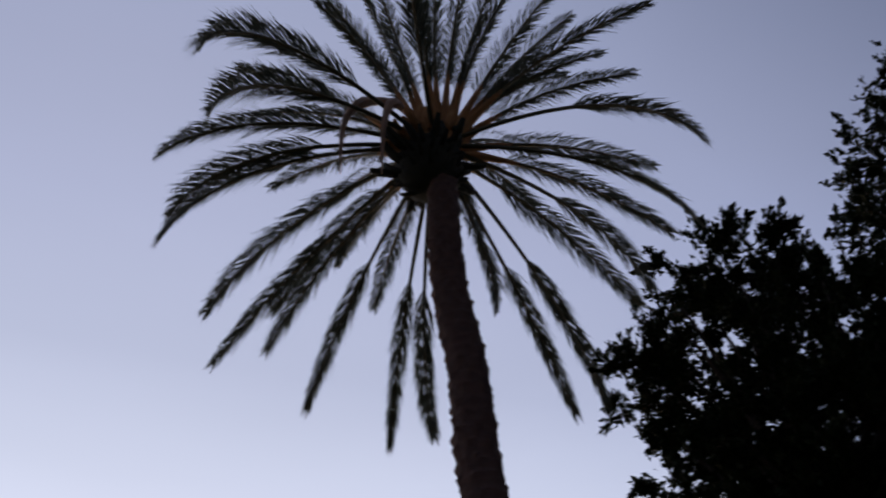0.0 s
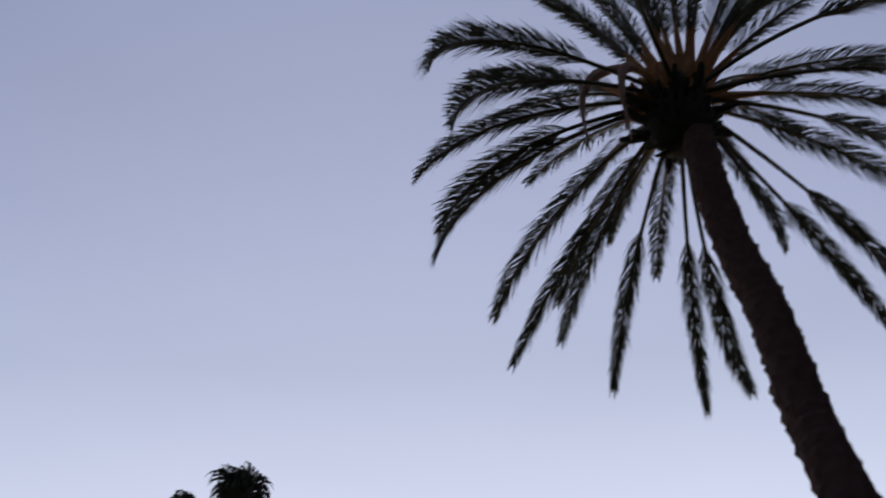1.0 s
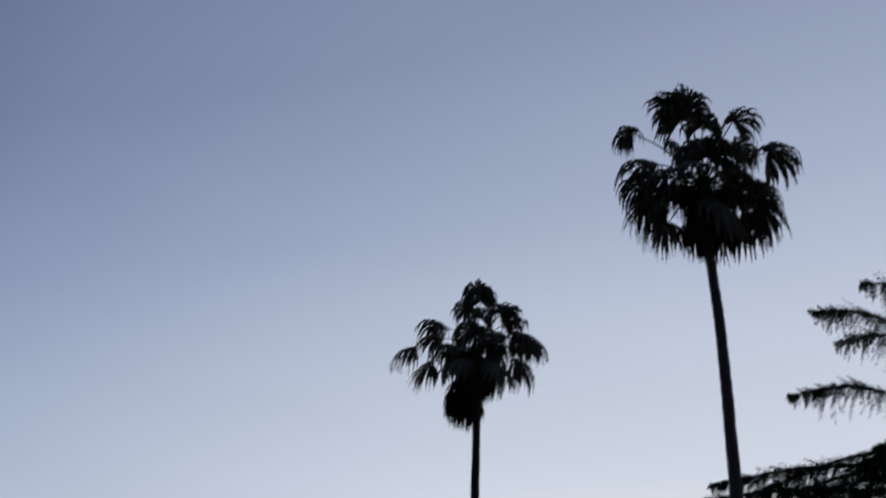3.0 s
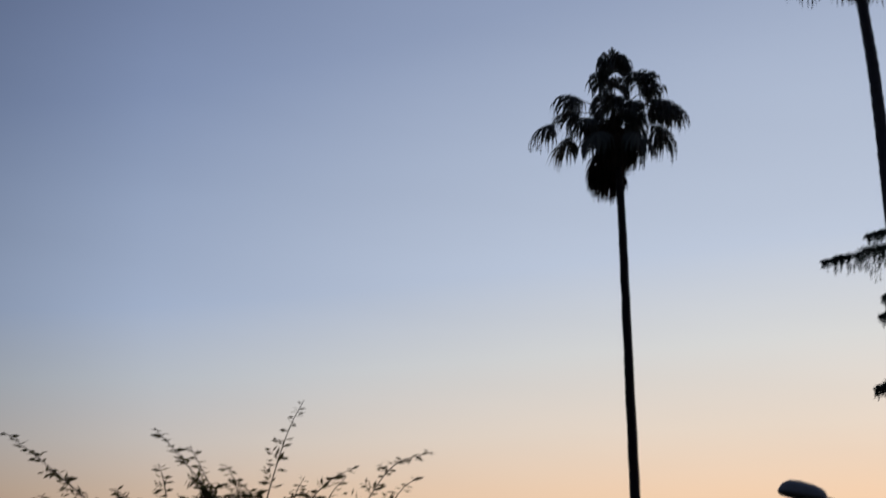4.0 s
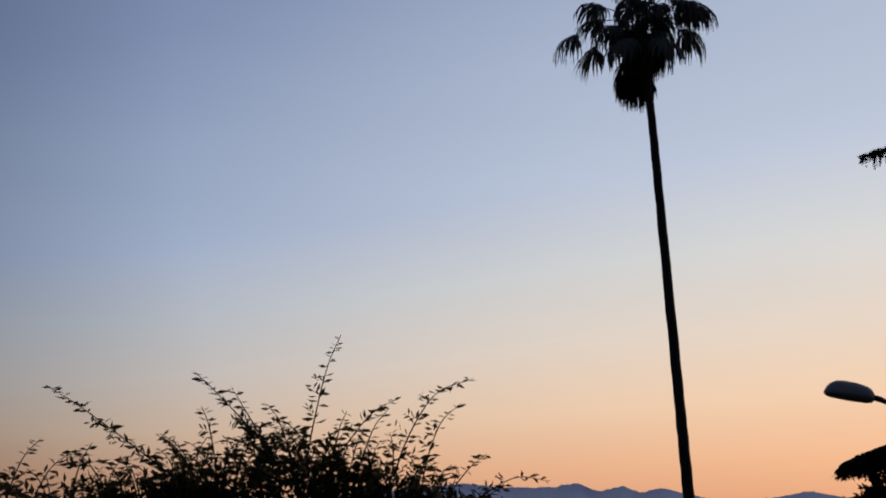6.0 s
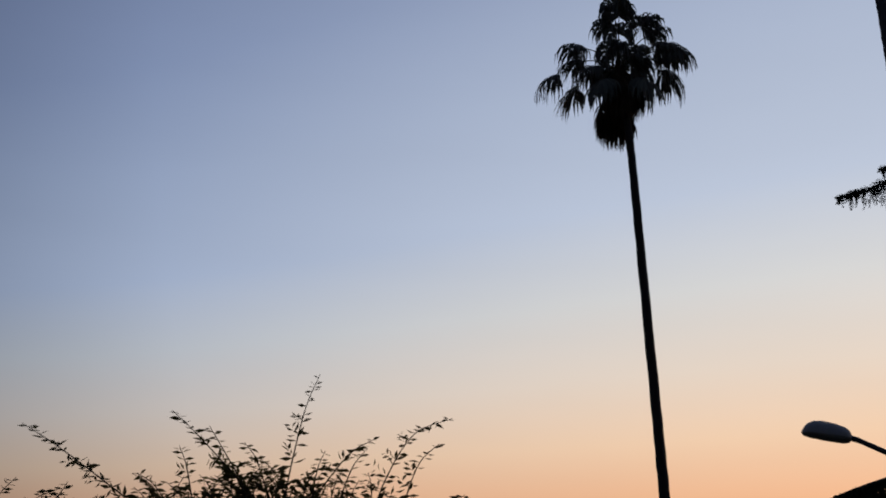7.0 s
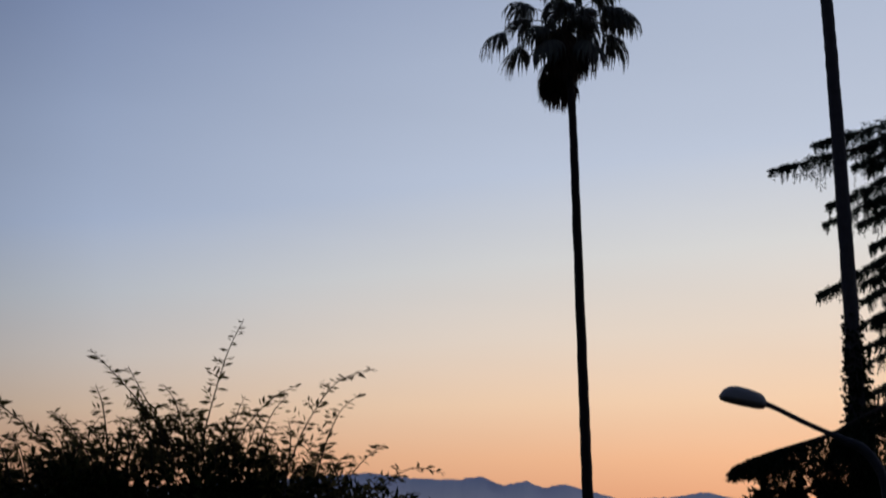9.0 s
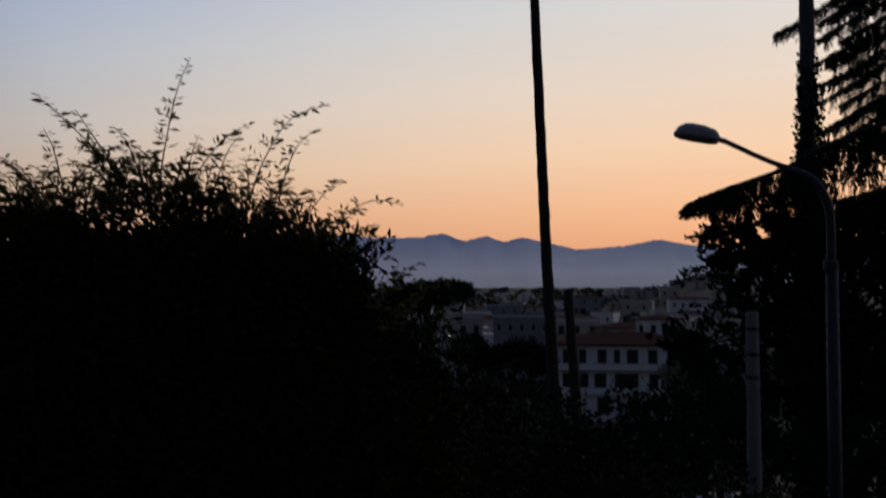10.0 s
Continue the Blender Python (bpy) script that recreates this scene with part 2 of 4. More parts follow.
def leaf_mesh(name, centres, axes, sizes, wide, rng, bend=0.25):
    """Many pointed leaves as folded diamonds: two triangles a half, axis by axis."""
    c, a = np.asarray(centres, float), np.asarray(axes, float)
    a = a / (np.linalg.norm(a, axis=1)[:, None] + 1e-9)
    r = rng.normal(size=a.shape)
    s = np.cross(a, r)
    s /= np.linalg.norm(s, axis=1)[:, None] + 1e-9
    nrm = np.cross(a, s)
    L, W = np.asarray(sizes)[:, None], np.asarray(sizes)[:, None] * wide
    pts = np.stack([c, c + a * L * 0.5 + s * W * 0.5 + nrm * W * bend, c + a * L, c + a * L * 0.5 - s * W * 0.5 + nrm * W * bend], 1)
    n = len(c)
    me = bpy.data.meshes.new(name)
    me.vertices.add(4 * n)
    me.vertices.foreach_set("co", pts.reshape(-1))
    i = np.arange(n)[:, None] * 4
    tri = np.concatenate([i + [0, 1, 2], i + [0, 2, 3]], 1).reshape(-1)
    me.loops.add(len(tri))
    me.loops.foreach_set("vertex_index", tri)
    me.polygons.add(2 * n)
    me.polygons.foreach_set("loop_start", np.arange(2 * n) * 3)
    me.polygons.foreach_set("loop_total", np.full(2 * n, 3))
    me.update(calc_edges=True)
    return me


# ---- ground ----
GROUND_Y = [-60, 0, 4, 9, 13, 17, 28, 60, 95, 200, 500, 1500, 5000]
GROUND_Z = [6, 2.7, 2.4, 0.0, -0.1, -1.0, -3.0, -8.0, -11.5, -14, -13, -7, -4]


def ground_z(x, y):
    z = float(np.interp(y, GROUND_Y, GROUND_Z))
    near = max(0.0, 1 - math.hypot(x, y) / 250)
    z += 0.12 * near * noise.noise((x * 0.15, y * 0.15, 0))
    if 200 < y < 1400 and x > 40:  # low rise of the plain
        z += 22 * math.exp(-((x / y - 0.30) / 0.09) ** 2) * math.exp(-((y - 750) / 330) ** 2)
    return z


def build_ground():
    s, rings = Shape(), []
    radii = [0.0] + [0.8 * 1.115 ** k for k in range(80)]
    radii = [r for r in radii if r < 4850] + [4850]
    n = 96
    for r in radii:
        rings.append(len(s.v))
        for k in range(n if r else 1):
            a = 2 * math.pi * k / n
            x, y = r * math.sin(a), r * math.cos(a)
            s.v.append((x, y, ground_z(x, y)))
    for k in range(n):
        s.f.append((0, rings[1] + (k + 1) % n, rings[1] + k))
    for i in range(1, len(radii) - 1):
        for k in range(n):
            a, b = rings[i] + k, rings[i] + (k + 1) % n
            c, d = rings[i + 1] + k, rings[i + 1] + (k + 1) % n
            s.f.append((a, b, d, c))
    tagged(part("ground", s, M_SOIL, smooth=True), "dark dry grass and soil hillside falling to a plain", "ground", kind="structure")


build_ground()

# ---- mountains: heading in degrees and height over the eye's level in degrees ----
CREST_AZ = [-60, -34, -26, -18, -11, -6.3, -4.7, -2.76, -1.3, -0.03, 1.2, 2.6, 3.5, 4.63, 6.26, 7.71, 9.0, 10.6, 12.34, 14.5, 18, 22, 28, 36, 60]
CREST_EL = [1.0, 1.2, 1.3, 1.6, 2.4, 2.95, 2.78, 2.74, 2.78, 3.02, 2.56, 2.86, 2.5, 2.77, 2.4, 2.06, 2.13, 2.26, 2.6, 2.2, 2.0, 2.3, 2.2, 1.9, 1.4]


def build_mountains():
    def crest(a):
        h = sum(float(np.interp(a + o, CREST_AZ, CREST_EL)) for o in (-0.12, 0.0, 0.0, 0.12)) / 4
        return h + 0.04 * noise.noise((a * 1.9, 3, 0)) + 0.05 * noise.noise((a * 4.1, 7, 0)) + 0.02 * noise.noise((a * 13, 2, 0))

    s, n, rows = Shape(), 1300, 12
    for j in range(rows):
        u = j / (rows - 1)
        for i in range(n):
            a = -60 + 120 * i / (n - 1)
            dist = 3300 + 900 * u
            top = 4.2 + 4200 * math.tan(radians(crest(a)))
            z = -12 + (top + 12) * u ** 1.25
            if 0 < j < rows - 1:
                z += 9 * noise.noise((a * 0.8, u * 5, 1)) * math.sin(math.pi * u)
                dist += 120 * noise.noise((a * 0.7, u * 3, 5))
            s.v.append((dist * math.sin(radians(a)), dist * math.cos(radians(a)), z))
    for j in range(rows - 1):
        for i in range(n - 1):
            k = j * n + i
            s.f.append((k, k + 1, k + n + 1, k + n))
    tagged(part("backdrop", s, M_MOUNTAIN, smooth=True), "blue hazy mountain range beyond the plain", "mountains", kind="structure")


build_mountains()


# ---- date palm ----
HUB = Vector((6.11, 2.89, 16.55))
DATE_TRUNK = [(5.98, 3.12, 2.2), (6.02, 3.07, 6.5), (5.985, 3.12, 10.1), (6.00, 3.09, 11.13), (6.02, 3.05, 11.96), (6.01, 3.07, 13.03), (6.03, 3.03, 14.05), (6.09, 2.93, 15.34), (6.11, 2.89, 16.25)]
# heading, first rise, total droop (degrees), length (m)
DATE_FRONDS_SIDE = [
    (280, 11, 94, 4.8), (288, 0, 83, 4.4), (318, 58, 27, 3.8), (305, 5, 70, 4.1), (314, 0, 74, 4.2), (319, 0, 73, 4.3), (358, 59, 43, 3.8),
    (347, 6, 64, 3.9), (359, -7, 29, 4.2), (11, 14, 49, 3.9), (12, 30, 51, 3.9), (21, -5, 36, 4.1), (27, 42, 27, 3.8), (38, 34, 33, 3.8),
    (39, -14, 34, 4.2), (42, -30, 65, 4.3), (82, -45, 66, 3.1), (71, 66, 73, 4.0), (82, -12, 51, 4.2), (94, -21, 62, 4.3), (104, 14, 57, 3.9),
    (128, -21, 64, 3.8),]
DATE_FRONDS_TOP = [
    (147, -13, 66, 4.0), (126, 39, 48, 3.8), (119, 28, 64, 3.9), (169, -8, 75, 4.3), (145, 53, 45, 3.8), (167, 48, 55, 3.8), (161, 60, 23, 3.7),
    (143, 69, 23, 3.7), (281, 74, 37, 3.7), (257, 77, 23, 3.6), (241, 0, 61, 3.8), (222, 76, 32, 3.7), (208, 70, 24, 3.8), (192, 70, 26, 3.8),
    (177, 55, 21, 3.6), (269, 80, 22, 3.5),]


def frond_shapes(az, rise, droop, length, rng):
    n = 13
    length -= 0.03
    h = Vector((math.sin(radians(az)), math.cos(radians(az)), 0))
    p, pts = HUB + h * 0.25, []
    for k in range(n):
        e = radians(rise - droop * ((k + 1) / (n - 1)) ** 1.3)
        pts.append(p.copy())
        p = p + (h * math.cos(e) + Vector((0, 0, math.sin(e)))) * (length / (n - 1))
    stalk = Shape().tube(pts, [0.034 * (1 - k / n) ** 0.8 + 0.005 for k in range(n)], 5)
    base = Shape().tube([HUB + h * 0.1 + Vector((0, 0, -0.25)), pts[0], pts[1], pts[2], pts[3], pts[4]], [0.1, 0.1, 0.08, 0.06, 0.042, 0.024], 6)
    blades, side0 = Shape(), h.cross(Vector((0, 0, 1)))
    slim = rise < -4
    bare = 0.42 if slim else 0.24 if rise > 0 else 0.32  # older hanging fronds are bare further out
    m = int(length * 44 * (1 - bare) / 0.76)
    roll = rng.uniform(-0.35, 0.35)
    for k in range(m):
        u = bare + (1 - bare) * k / (m - 1)
        i = min(int(u * (n - 1)), n - 2)
        t = u * (n - 1) - i
        c = pts[i].lerp(pts[i + 1], t)
        d = (pts[i + 1] - pts[i]).normalized()
        up = side0.cross(d).normalized() * -1
        if up.z < 0:
            up = -up
        size = length * 0.115 * (math.sin(math.pi * min(0.97, 0.02 + u * 0.95)) ** 0.6 + 0.1) * rng.uniform(0.8, 1.15) * (0.88 if slim else 1.08)
        for sgn in (-1, 1):
            if rng.random() < 0.06:
                continue
            lift = rng.uniform(0.1, 0.55) + roll * sgn
            out = (side0 * sgn * ((0.46 if slim else 0.55) + rng.uniform(-0.18, 0.15)) + d * (1.1 + 0.4 * u) + up * lift * (0.8 if slim else 1.0)).normalized()
            w = up.cross(out).normalized() * 0.0075 if abs(up.dot(out)) < 0.99 else d * 0.0075
            a, b = c + out * size * 0.55, c + out * size - Vector((0, 0, 1)) * size * rng.uniform(0.12, 0.42)
            nn = len(blades.v)
            blades.v += [tuple(q) for q in (c - w * 0.6, c + w * 0.6, a + w, a - w, b)]
            blades.f += [(nn, nn + 1, nn + 2, nn + 3), (nn + 3, nn + 2, nn + 4)]
    return stalk, blades, base


def build_date_palm():
    rng = random.Random(5)
    palm = thing("date_palm", "tall date palm with arching feather fronds and bent scarred trunk", "palm tree")
    path = spline(DATE_TRUNK, 260)
    # trunk with spiral rows of old leaf scars
    s, sides = Shape(), 28
    for i, p in enumerate(path):
        r = 0.216 - 0.016 * i / 260
        for k in range(sides):
            a = 2 * math.pi * k / sides
            ph = (p.z * 5.2 + a / (2 * math.pi) * 1.0) % 1.0
            col = math.sin(a * 7 + math.floor(p.z * 5.2 + a / (2 * math.pi)) * math.pi)
            rr = r - 0.01 + 0.042 * (ph ** 2) * (0.6 + 0.4 * col) + 0.014 * noise.noise((p.z * 3, a * 2, 2)) + 0.01 * noise.noise((p.z * 11, a * 5, 4))
            s.v.append((p.x + rr * math.cos(a), p.y + rr * math.sin(a), p.z))
    for i in range(259):
        for k in range(sides):
            a, b = i * sides + k, i * sides + (k + 1) % sides
            s.f.append((a, b, b + sides, a + sides))
    part("trunk", s, M_BARK_DATE, palm, "brown trunk ringed with old leaf scars")
    # the swollen head of cut stalks below the fronds
    boss, bc = Shape(), HUB + Vector((-0.08, 0.12, -0.52))
    for i in range(15):
        v = -1 + 2 * i / 14
        for k in range(24):
            a = 2 * math.pi * k / 24
            rr = 0.44 * math.sqrt(max(0.02, 1 - v * v)) * (1 + 0.16 * noise.noise((3 * math.cos(a), 3 * math.sin(a), v * 3)))
            boss.v.append((bc.x + rr * math.cos(a), bc.y + rr * math.sin(a), bc.z + v * 0.66))
    for i in range(14):
        for k in range(24):
            a, b = i * 24 + k, i * 24 + (k + 1) % 24
            boss.f.append((a, b, b + 24, a + 24))
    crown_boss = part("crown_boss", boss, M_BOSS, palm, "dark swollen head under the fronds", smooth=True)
    stub = Shape()
    stub.tube([(0, 0, 0), (0.13, 0, 0.05), (0.24, 0, 0.17), (0.3, 0, 0.3)], [0.075, 0.065, 0.055, 0.035], 6)
    stub_mesh = stub.mesh("leaf_base")
    stub_mesh.materials.append(M_BOOT)
    # copy in the head's dark colour, for stubs on its lower part
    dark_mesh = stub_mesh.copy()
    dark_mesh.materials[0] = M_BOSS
    for k in range(110):
        v = -0.95 + 1.85 * k / 109
        a = k * 2.39996
        rr = 0.39 * math.sqrt(max(0.05, 1 - v * v))
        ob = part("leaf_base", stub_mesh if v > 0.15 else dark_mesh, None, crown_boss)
        ob.matrix_basis = pose(bc.x + rr * math.cos(a), bc.y + rr * math.sin(a), bc.z + v * 0.68 + 0.1, rng.uniform(-20, 20), rng.uniform(-50, 5) + 35 * (v < 0), math.degrees(a))
        ob.scale = (rng.uniform(0.6, 1.15) * (0.6 if v < -0.2 else 1.0),) * 3
    young = [(k * 47 % 360, 78 - 9 * (k % 3), 38 + 8 * (k % 4), 3.0 + 0.15 * (k % 5)) for k in range(12)]
    for row in DATE_FRONDS_SIDE + DATE_FRONDS_TOP + young:
        stalk, blades, base = frond_shapes(*row, rng)
        fr = part("frond", stalk, M_RACHIS, palm)
        if row[1] > 25:
            part("stalk_base", base, M_BOOT, fr, "orange-brown sheathing stalk base")
        part("feather_blade", blades, M_FROND, fr, "grey-green narrow leaflets")
    # dry fruit stalks that hang from the head
    for bend in (((-0.2, 0.0, 0.1), (-0.74, 0.06, 0.32), (-1.11, 0.33, 0.18), (-1.24, 0.48, -0.03), (-1.23, 0.69, -0.32), (-1.0, 0.96, -0.96)),
                 ((-0.2, 0.0, 0.1), (-0.59, 0.04, 0.26), (-0.85, 0.04, 0.15), (-0.93, 0.13, -0.01), (-0.83, 0.32, -0.38), (-0.65, 0.54, -0.98))):
        pts = spline([HUB + Vector(q) for q in bend], 12)
        st = Shape().tube(pts, [0.03, 0.034, 0.04, 0.05, 0.07, 0.085, 0.075, 0.06, 0.05, 0.036, 0.022, 0.008], 6)
        part("fruit_stalk", st, M_STALK, palm, "dry orange-brown hanging fruit stalk")


build_date_palm()


# ---- fan palms ----
def fan_leaf(hub, off, blade, rng, droop, dead=False):
    """A stalk and a pleated fan whose fused middle arches over and whose split tips hang."""
    d = Vector(off)
    reach = d.length
    d.normalize()
    down = Vector((0, 0, -1))
    head = (d + down * (1.6 if dead else 0.12)).normalized()
    end = hub + d * max(0.2, reach - (0.45 if dead else 0.2) * blade)
    arch = Vector((0, 0, 0.10 * reach))
    stalk = Shape().tube(spline([hub, hub.lerp(end, 0.5) + arch, end], 7), [0.028, 0.026, 0.023, 0.02, 0.018, 0.015, 0.013], 5)
    side = head.cross(Vector((0, 0, 1)))
    side = side.normalized() if side.length > 0.05 else Vector((1, 0, 0))
    side = Matrix.Rotation(rng.uniform(-0.4, 0.4), 3, head) @ side
    nrm = side.cross(head)
    fan, n, spread = Shape(), 34, (125 if dead else 225) + rng.uniform(-15, 15)
    cuts = (0.02, 0.2, 0.38, 0.54, 0.7, 0.86, 1.0)
    for k in range(n):
        a = radians(spread * (k / (n - 1) - 0.5)) + rng.uniform(-0.03, 0.03)
        sd = (head * math.cos(a) + side * math.sin(a) - nrm * (0.1 + 0.03 * (k % 2))).normalized()
        L = blade * (0.72 + 0.3 * math.cos(a * 0.7)) * rng.uniform(0.86, 1.08)
        sway = Vector((rng.uniform(-0.14, 0.14), rng.uniform(-0.14, 0.14), 0))
        full = L * radians(spread / (n - 1)) * 0.62
        limp = droop * rng.uniform(0.85, 1.2)
        p, prev, m = end, 0.0, len(fan.v)
        for j, u in enumerate(cuts):
            g = min(1.0, limp * max(0.0, u - 0.12) ** 1.1 * 1.25)
            v = (sd * (1 - g) + (down + sway) * g).normalized()
            p = p + v * L * (u - prev)
            prev = u
            wd = v.cross(nrm)
            wd = wd.normalized() if wd.length > 0.05 else side
            w = full * (min(u, 0.5) if u < 0.55 else 0.5 * (1 - u) / 0.5) + 0.002
            fan.v += [tuple(p + wd * w), tuple(p - wd * w)]
            if j:
                q = m + 2 * j
                fan.f.append((q - 2, q - 1, q + 1, q))
    return stalk, fan


def fan_palm(name, label, path, radii, hub, leaves, dead, blade, seed, bark, low_leaves):
    rng = random.Random(seed)
    hub = Vector(hub)
    palm = thing(name, label, "palm tree", "fan palms")
    pts = spline(path, 90)
    s, sides = Shape(), 16
    for i, p in enumerate(pts):
        r = radii[0] + (radii[1] - radii[0]) * i / 89
        for k in range(sides):
            a = 2 * math.pi * k / sides
            rr = r * (1 + 0.05 * noise.noise((p.z * 1.2, a, seed)) + 0.035 * math.sin(p.z * 19 + a) + 0.05 * noise.noise((p.z * 6, a * 3, seed)))
            s.v.append((p.x + rr * math.cos(a), p.y + rr * math.sin(a), p.z))
    for i in range(89):
        for k in range(sides):
            a, b = i * sides + k, i * sides + (k + 1) % sides
            s.f.append((a, b, b + sides, a + sides))
    part("trunk", s, bark, palm, "slender grey-brown ringed trunk")
    heart = Shape().tube([pts[-1] + Vector((0, 0, -0.3)), pts[-1].lerp(hub, 0.5), hub + Vector((0, 0, 0.3))], [radii[1] * 1.3, radii[1] * 1.9, 0.1], 10)
    part("crown_heart", heart, M_FAN_DEAD, palm, "brown fibrous heart of the crown")
    for k in range(8):  # younger leaves that fill the middle of the crown
        a, e = k * 2.39996, radians(5 + 45 * (k % 4) / 3)
        leaves = leaves + [tuple(q * (0.75 + 0.07 * (k % 5)) for q in (math.cos(a) * math.cos(e), math.sin(a) * math.cos(e), math.sin(e)))]
    for k in range(low_leaves):  # full-grown leaves that hang round the lower crown
        a, e = k * 2.39996 + 0.6, radians(-22 - 26 * (k % 3) / 2)
        leaves = leaves + [tuple(q * blade * (0.75 + 0.05 * (k % 4)) for q in (math.cos(a) * math.cos(e), math.sin(a) * math.cos(e), math.sin(e)))]
    for off in leaves:
        stalk, fan = fan_leaf(hub, off, blade * rng.uniform(0.85, 1.1) * (0.82 if off[2] > 1.0 else 1.0), rng, rng.uniform(0.8, 1.25))
        lf = part("leaf", stalk, M_RACHIS, palm)
        part("blade", fan, M_FAN, lf, "dark green drooping fan blade")
    for k in range(16):  # skirt of old leaves round the top of the trunk
        a, low = k * 2.39996, 0.25 + 0.07 * k
        dead = dead + [(0.55 * math.cos(a), 0.55 * math.sin(a), -low)]
    for off in dead:
        stalk, fan = fan_leaf(hub, off, blade * rng.uniform(0.8, 1.0) * (0.8 if Vector(off).length > 1.45 else 1.0), rng, 1.1, True)
        lf = part("dead_leaf", stalk, M_RACHIS, palm)
        part("blade", fan, M_FAN_DEAD, lf, "dead brown hanging fan blade")
    return palm


# leaf centres from the heart, metres
LEAVES_NEAR = [
    (-1.38, 0.33, 0.20), (-1.25, 0.63, -0.21), (-1.08, 0.10, -0.65), (-1.70, -0.30, 1.08), (-1.31, 0.01, 0.55), (-0.93, 0.78, 0.41),
    (-1.06, 0.62, -0.54), (-0.89, -0.91, 1.47), (-0.58, -1.03, 1.47), (-0.72, -0.80, 1.26), (-0.22, -0.86, 1.11), (-0.35, 0.13, 1.18),
    (0.44, -1.11, 1.13), (0.75, -0.37, 0.98), (1.32, -0.91, 0.51), (1.30, -0.04, 0.19), (1.36, -0.09, -0.48), (1.10, 0.55, -0.47),
    (0.20, -0.59, -0.95), (-0.58, 1.10, -0.45), (-0.88, -0.60, -0.43), (0.84, 0.41, 0.67), (-0.41, -1.04, -0.18), (0.29, 0.06, 1.16),]
DEAD_NEAR = [
    (0.11, 0.37, -0.80), (0.46, 0.60, -0.91), (0.04, 0.74, -0.89), (0.55, 0.5, -1.2), (0.10, -0.02, -0.81), (0.58, 0.38, -0.70),]
LEAVES_FAR = [
    (0.91, -0.81, 1.36), (1.09, -0.65, 1.03), (1.37, -0.47, 0.65), (1.78, -0.41, 0.49), (-1.35, -0.34, 0.82), (-1.39, 0.15, 0.50),
    (-2.22, 0.18, -0.01), (-1.59, 0.41, -0.52), (-0.14, -0.98, 1.81), (0.02, -0.88, 1.60), (-0.42, -0.70, 1.33), (0.04, -0.09, 1.43),
    (0.76, -0.76, 1.29), (0.56, 0.43, 1.12), (1.67, -0.46, 0.59), (1.65, -0.02, -0.20), (0.87, -0.69, -0.75), (0.03, 0.64, 1.08),
    (-0.70, -0.72, -0.78), (-0.25, 1.09, 0.48),]
DEAD_FAR = [
    (-0.41, 0.94, -1.65), (0.01, 1.04, -1.89), (0.31, 0.94, -1.76), (0.94, 0.38, -0.82), (1.15, 0.20, -0.52), (-0.33, 0.83, -0.55),
    (-0.54, 0.71, -1.22), (-0.59, 0.90, -1.56), (0.03, 0.64, -1.17), (0.33, 0.54, -1.04), (0.04, 0.91, -1.67), (0.32, 0.86, -0.43),
    (0.63, 0.44, -0.90), (-0.69, 0.88, -1.51), (-0.52, 1.03, -1.80), (-0.30, 0.86, -1.53), (-0.13, 1.02, -1.85), (0.14, 0.81, -1.50),]
HUB_NEAR, HUB_FAR = (5.93, 16.3, 17.75), (2.24, 28.2, 19.55)
fan_palm("fan_palm", "tall fan palm with bushy crown and ivy round its lower trunk",
         [(6.0, 16.3, -1.2), (6.07, 16.28, 4.0), (6.07, 16.26, 8.5), (6.055, 16.24, 11.5), (6.03, 16.25, 14.0), (5.955, 16.27, 15.7), (5.93, 16.3, 17.3)], (0.132, 0.09), HUB_NEAR, LEAVES_NEAR, DEAD_NEAR, 1.1, 11, M_BARK_GREY, 0)
fan_palm("fan_palm", "tall slender fan palm leaning slightly with small thin crown", [(3.39, 28.2, -3.2), (3.17, 28.2, 1.6), (2.97, 28.2, 5.5), (2.815, 28.15, 9.0), (2.635, 28.15, 13.2), (2.478, 28.15, 16.8), (2.3, 28.18, 19.2)],
         (0.178, 0.11), HUB_FAR, LEAVES_FAR, DEAD_FAR, 1.3, 23, M_BARK_FAN, 1)


def build_ivy():
    rng = np.random.default_rng(4)
    n = 12000
    z = 8.0 - 9.0 * rng.random(n) ** 0.62
    a = rng.uniform(0, 2 * np.pi, n)
    bush = np.array([noise.noise((zz * 1.6, math.cos(aa) * 1.2, math.sin(aa) * 1.2)) for zz, aa in zip(z, a)])
    r = 0.115 + np.abs(rng.normal(0, 0.085, n)) * np.clip((8.0 - z) / 1.6, 0.1, 1) * np.clip(0.75 + 1.7 * bush, 0.1, 2.3)
    x, y = 6.075 + r * np.cos(a), 16.27 + r * np.sin(a)
    ax = np.c_[np.cos(a) * 0.5, np.sin(a) * 0.5, rng.normal(-0.7, 0.5, n)] + rng.normal(0, 0.3, (n, 3))
    me = leaf_mesh("ivy_leaves", np.c_[x, y, z], ax, rng.uniform(0.05, 0.11, n), 0.8, rng)
    iv = part("ivy", me, M_IVY)
    tagged(iv, "dark ivy climbing round the palm trunk", "ivy", kind="stuff")


build_ivy()


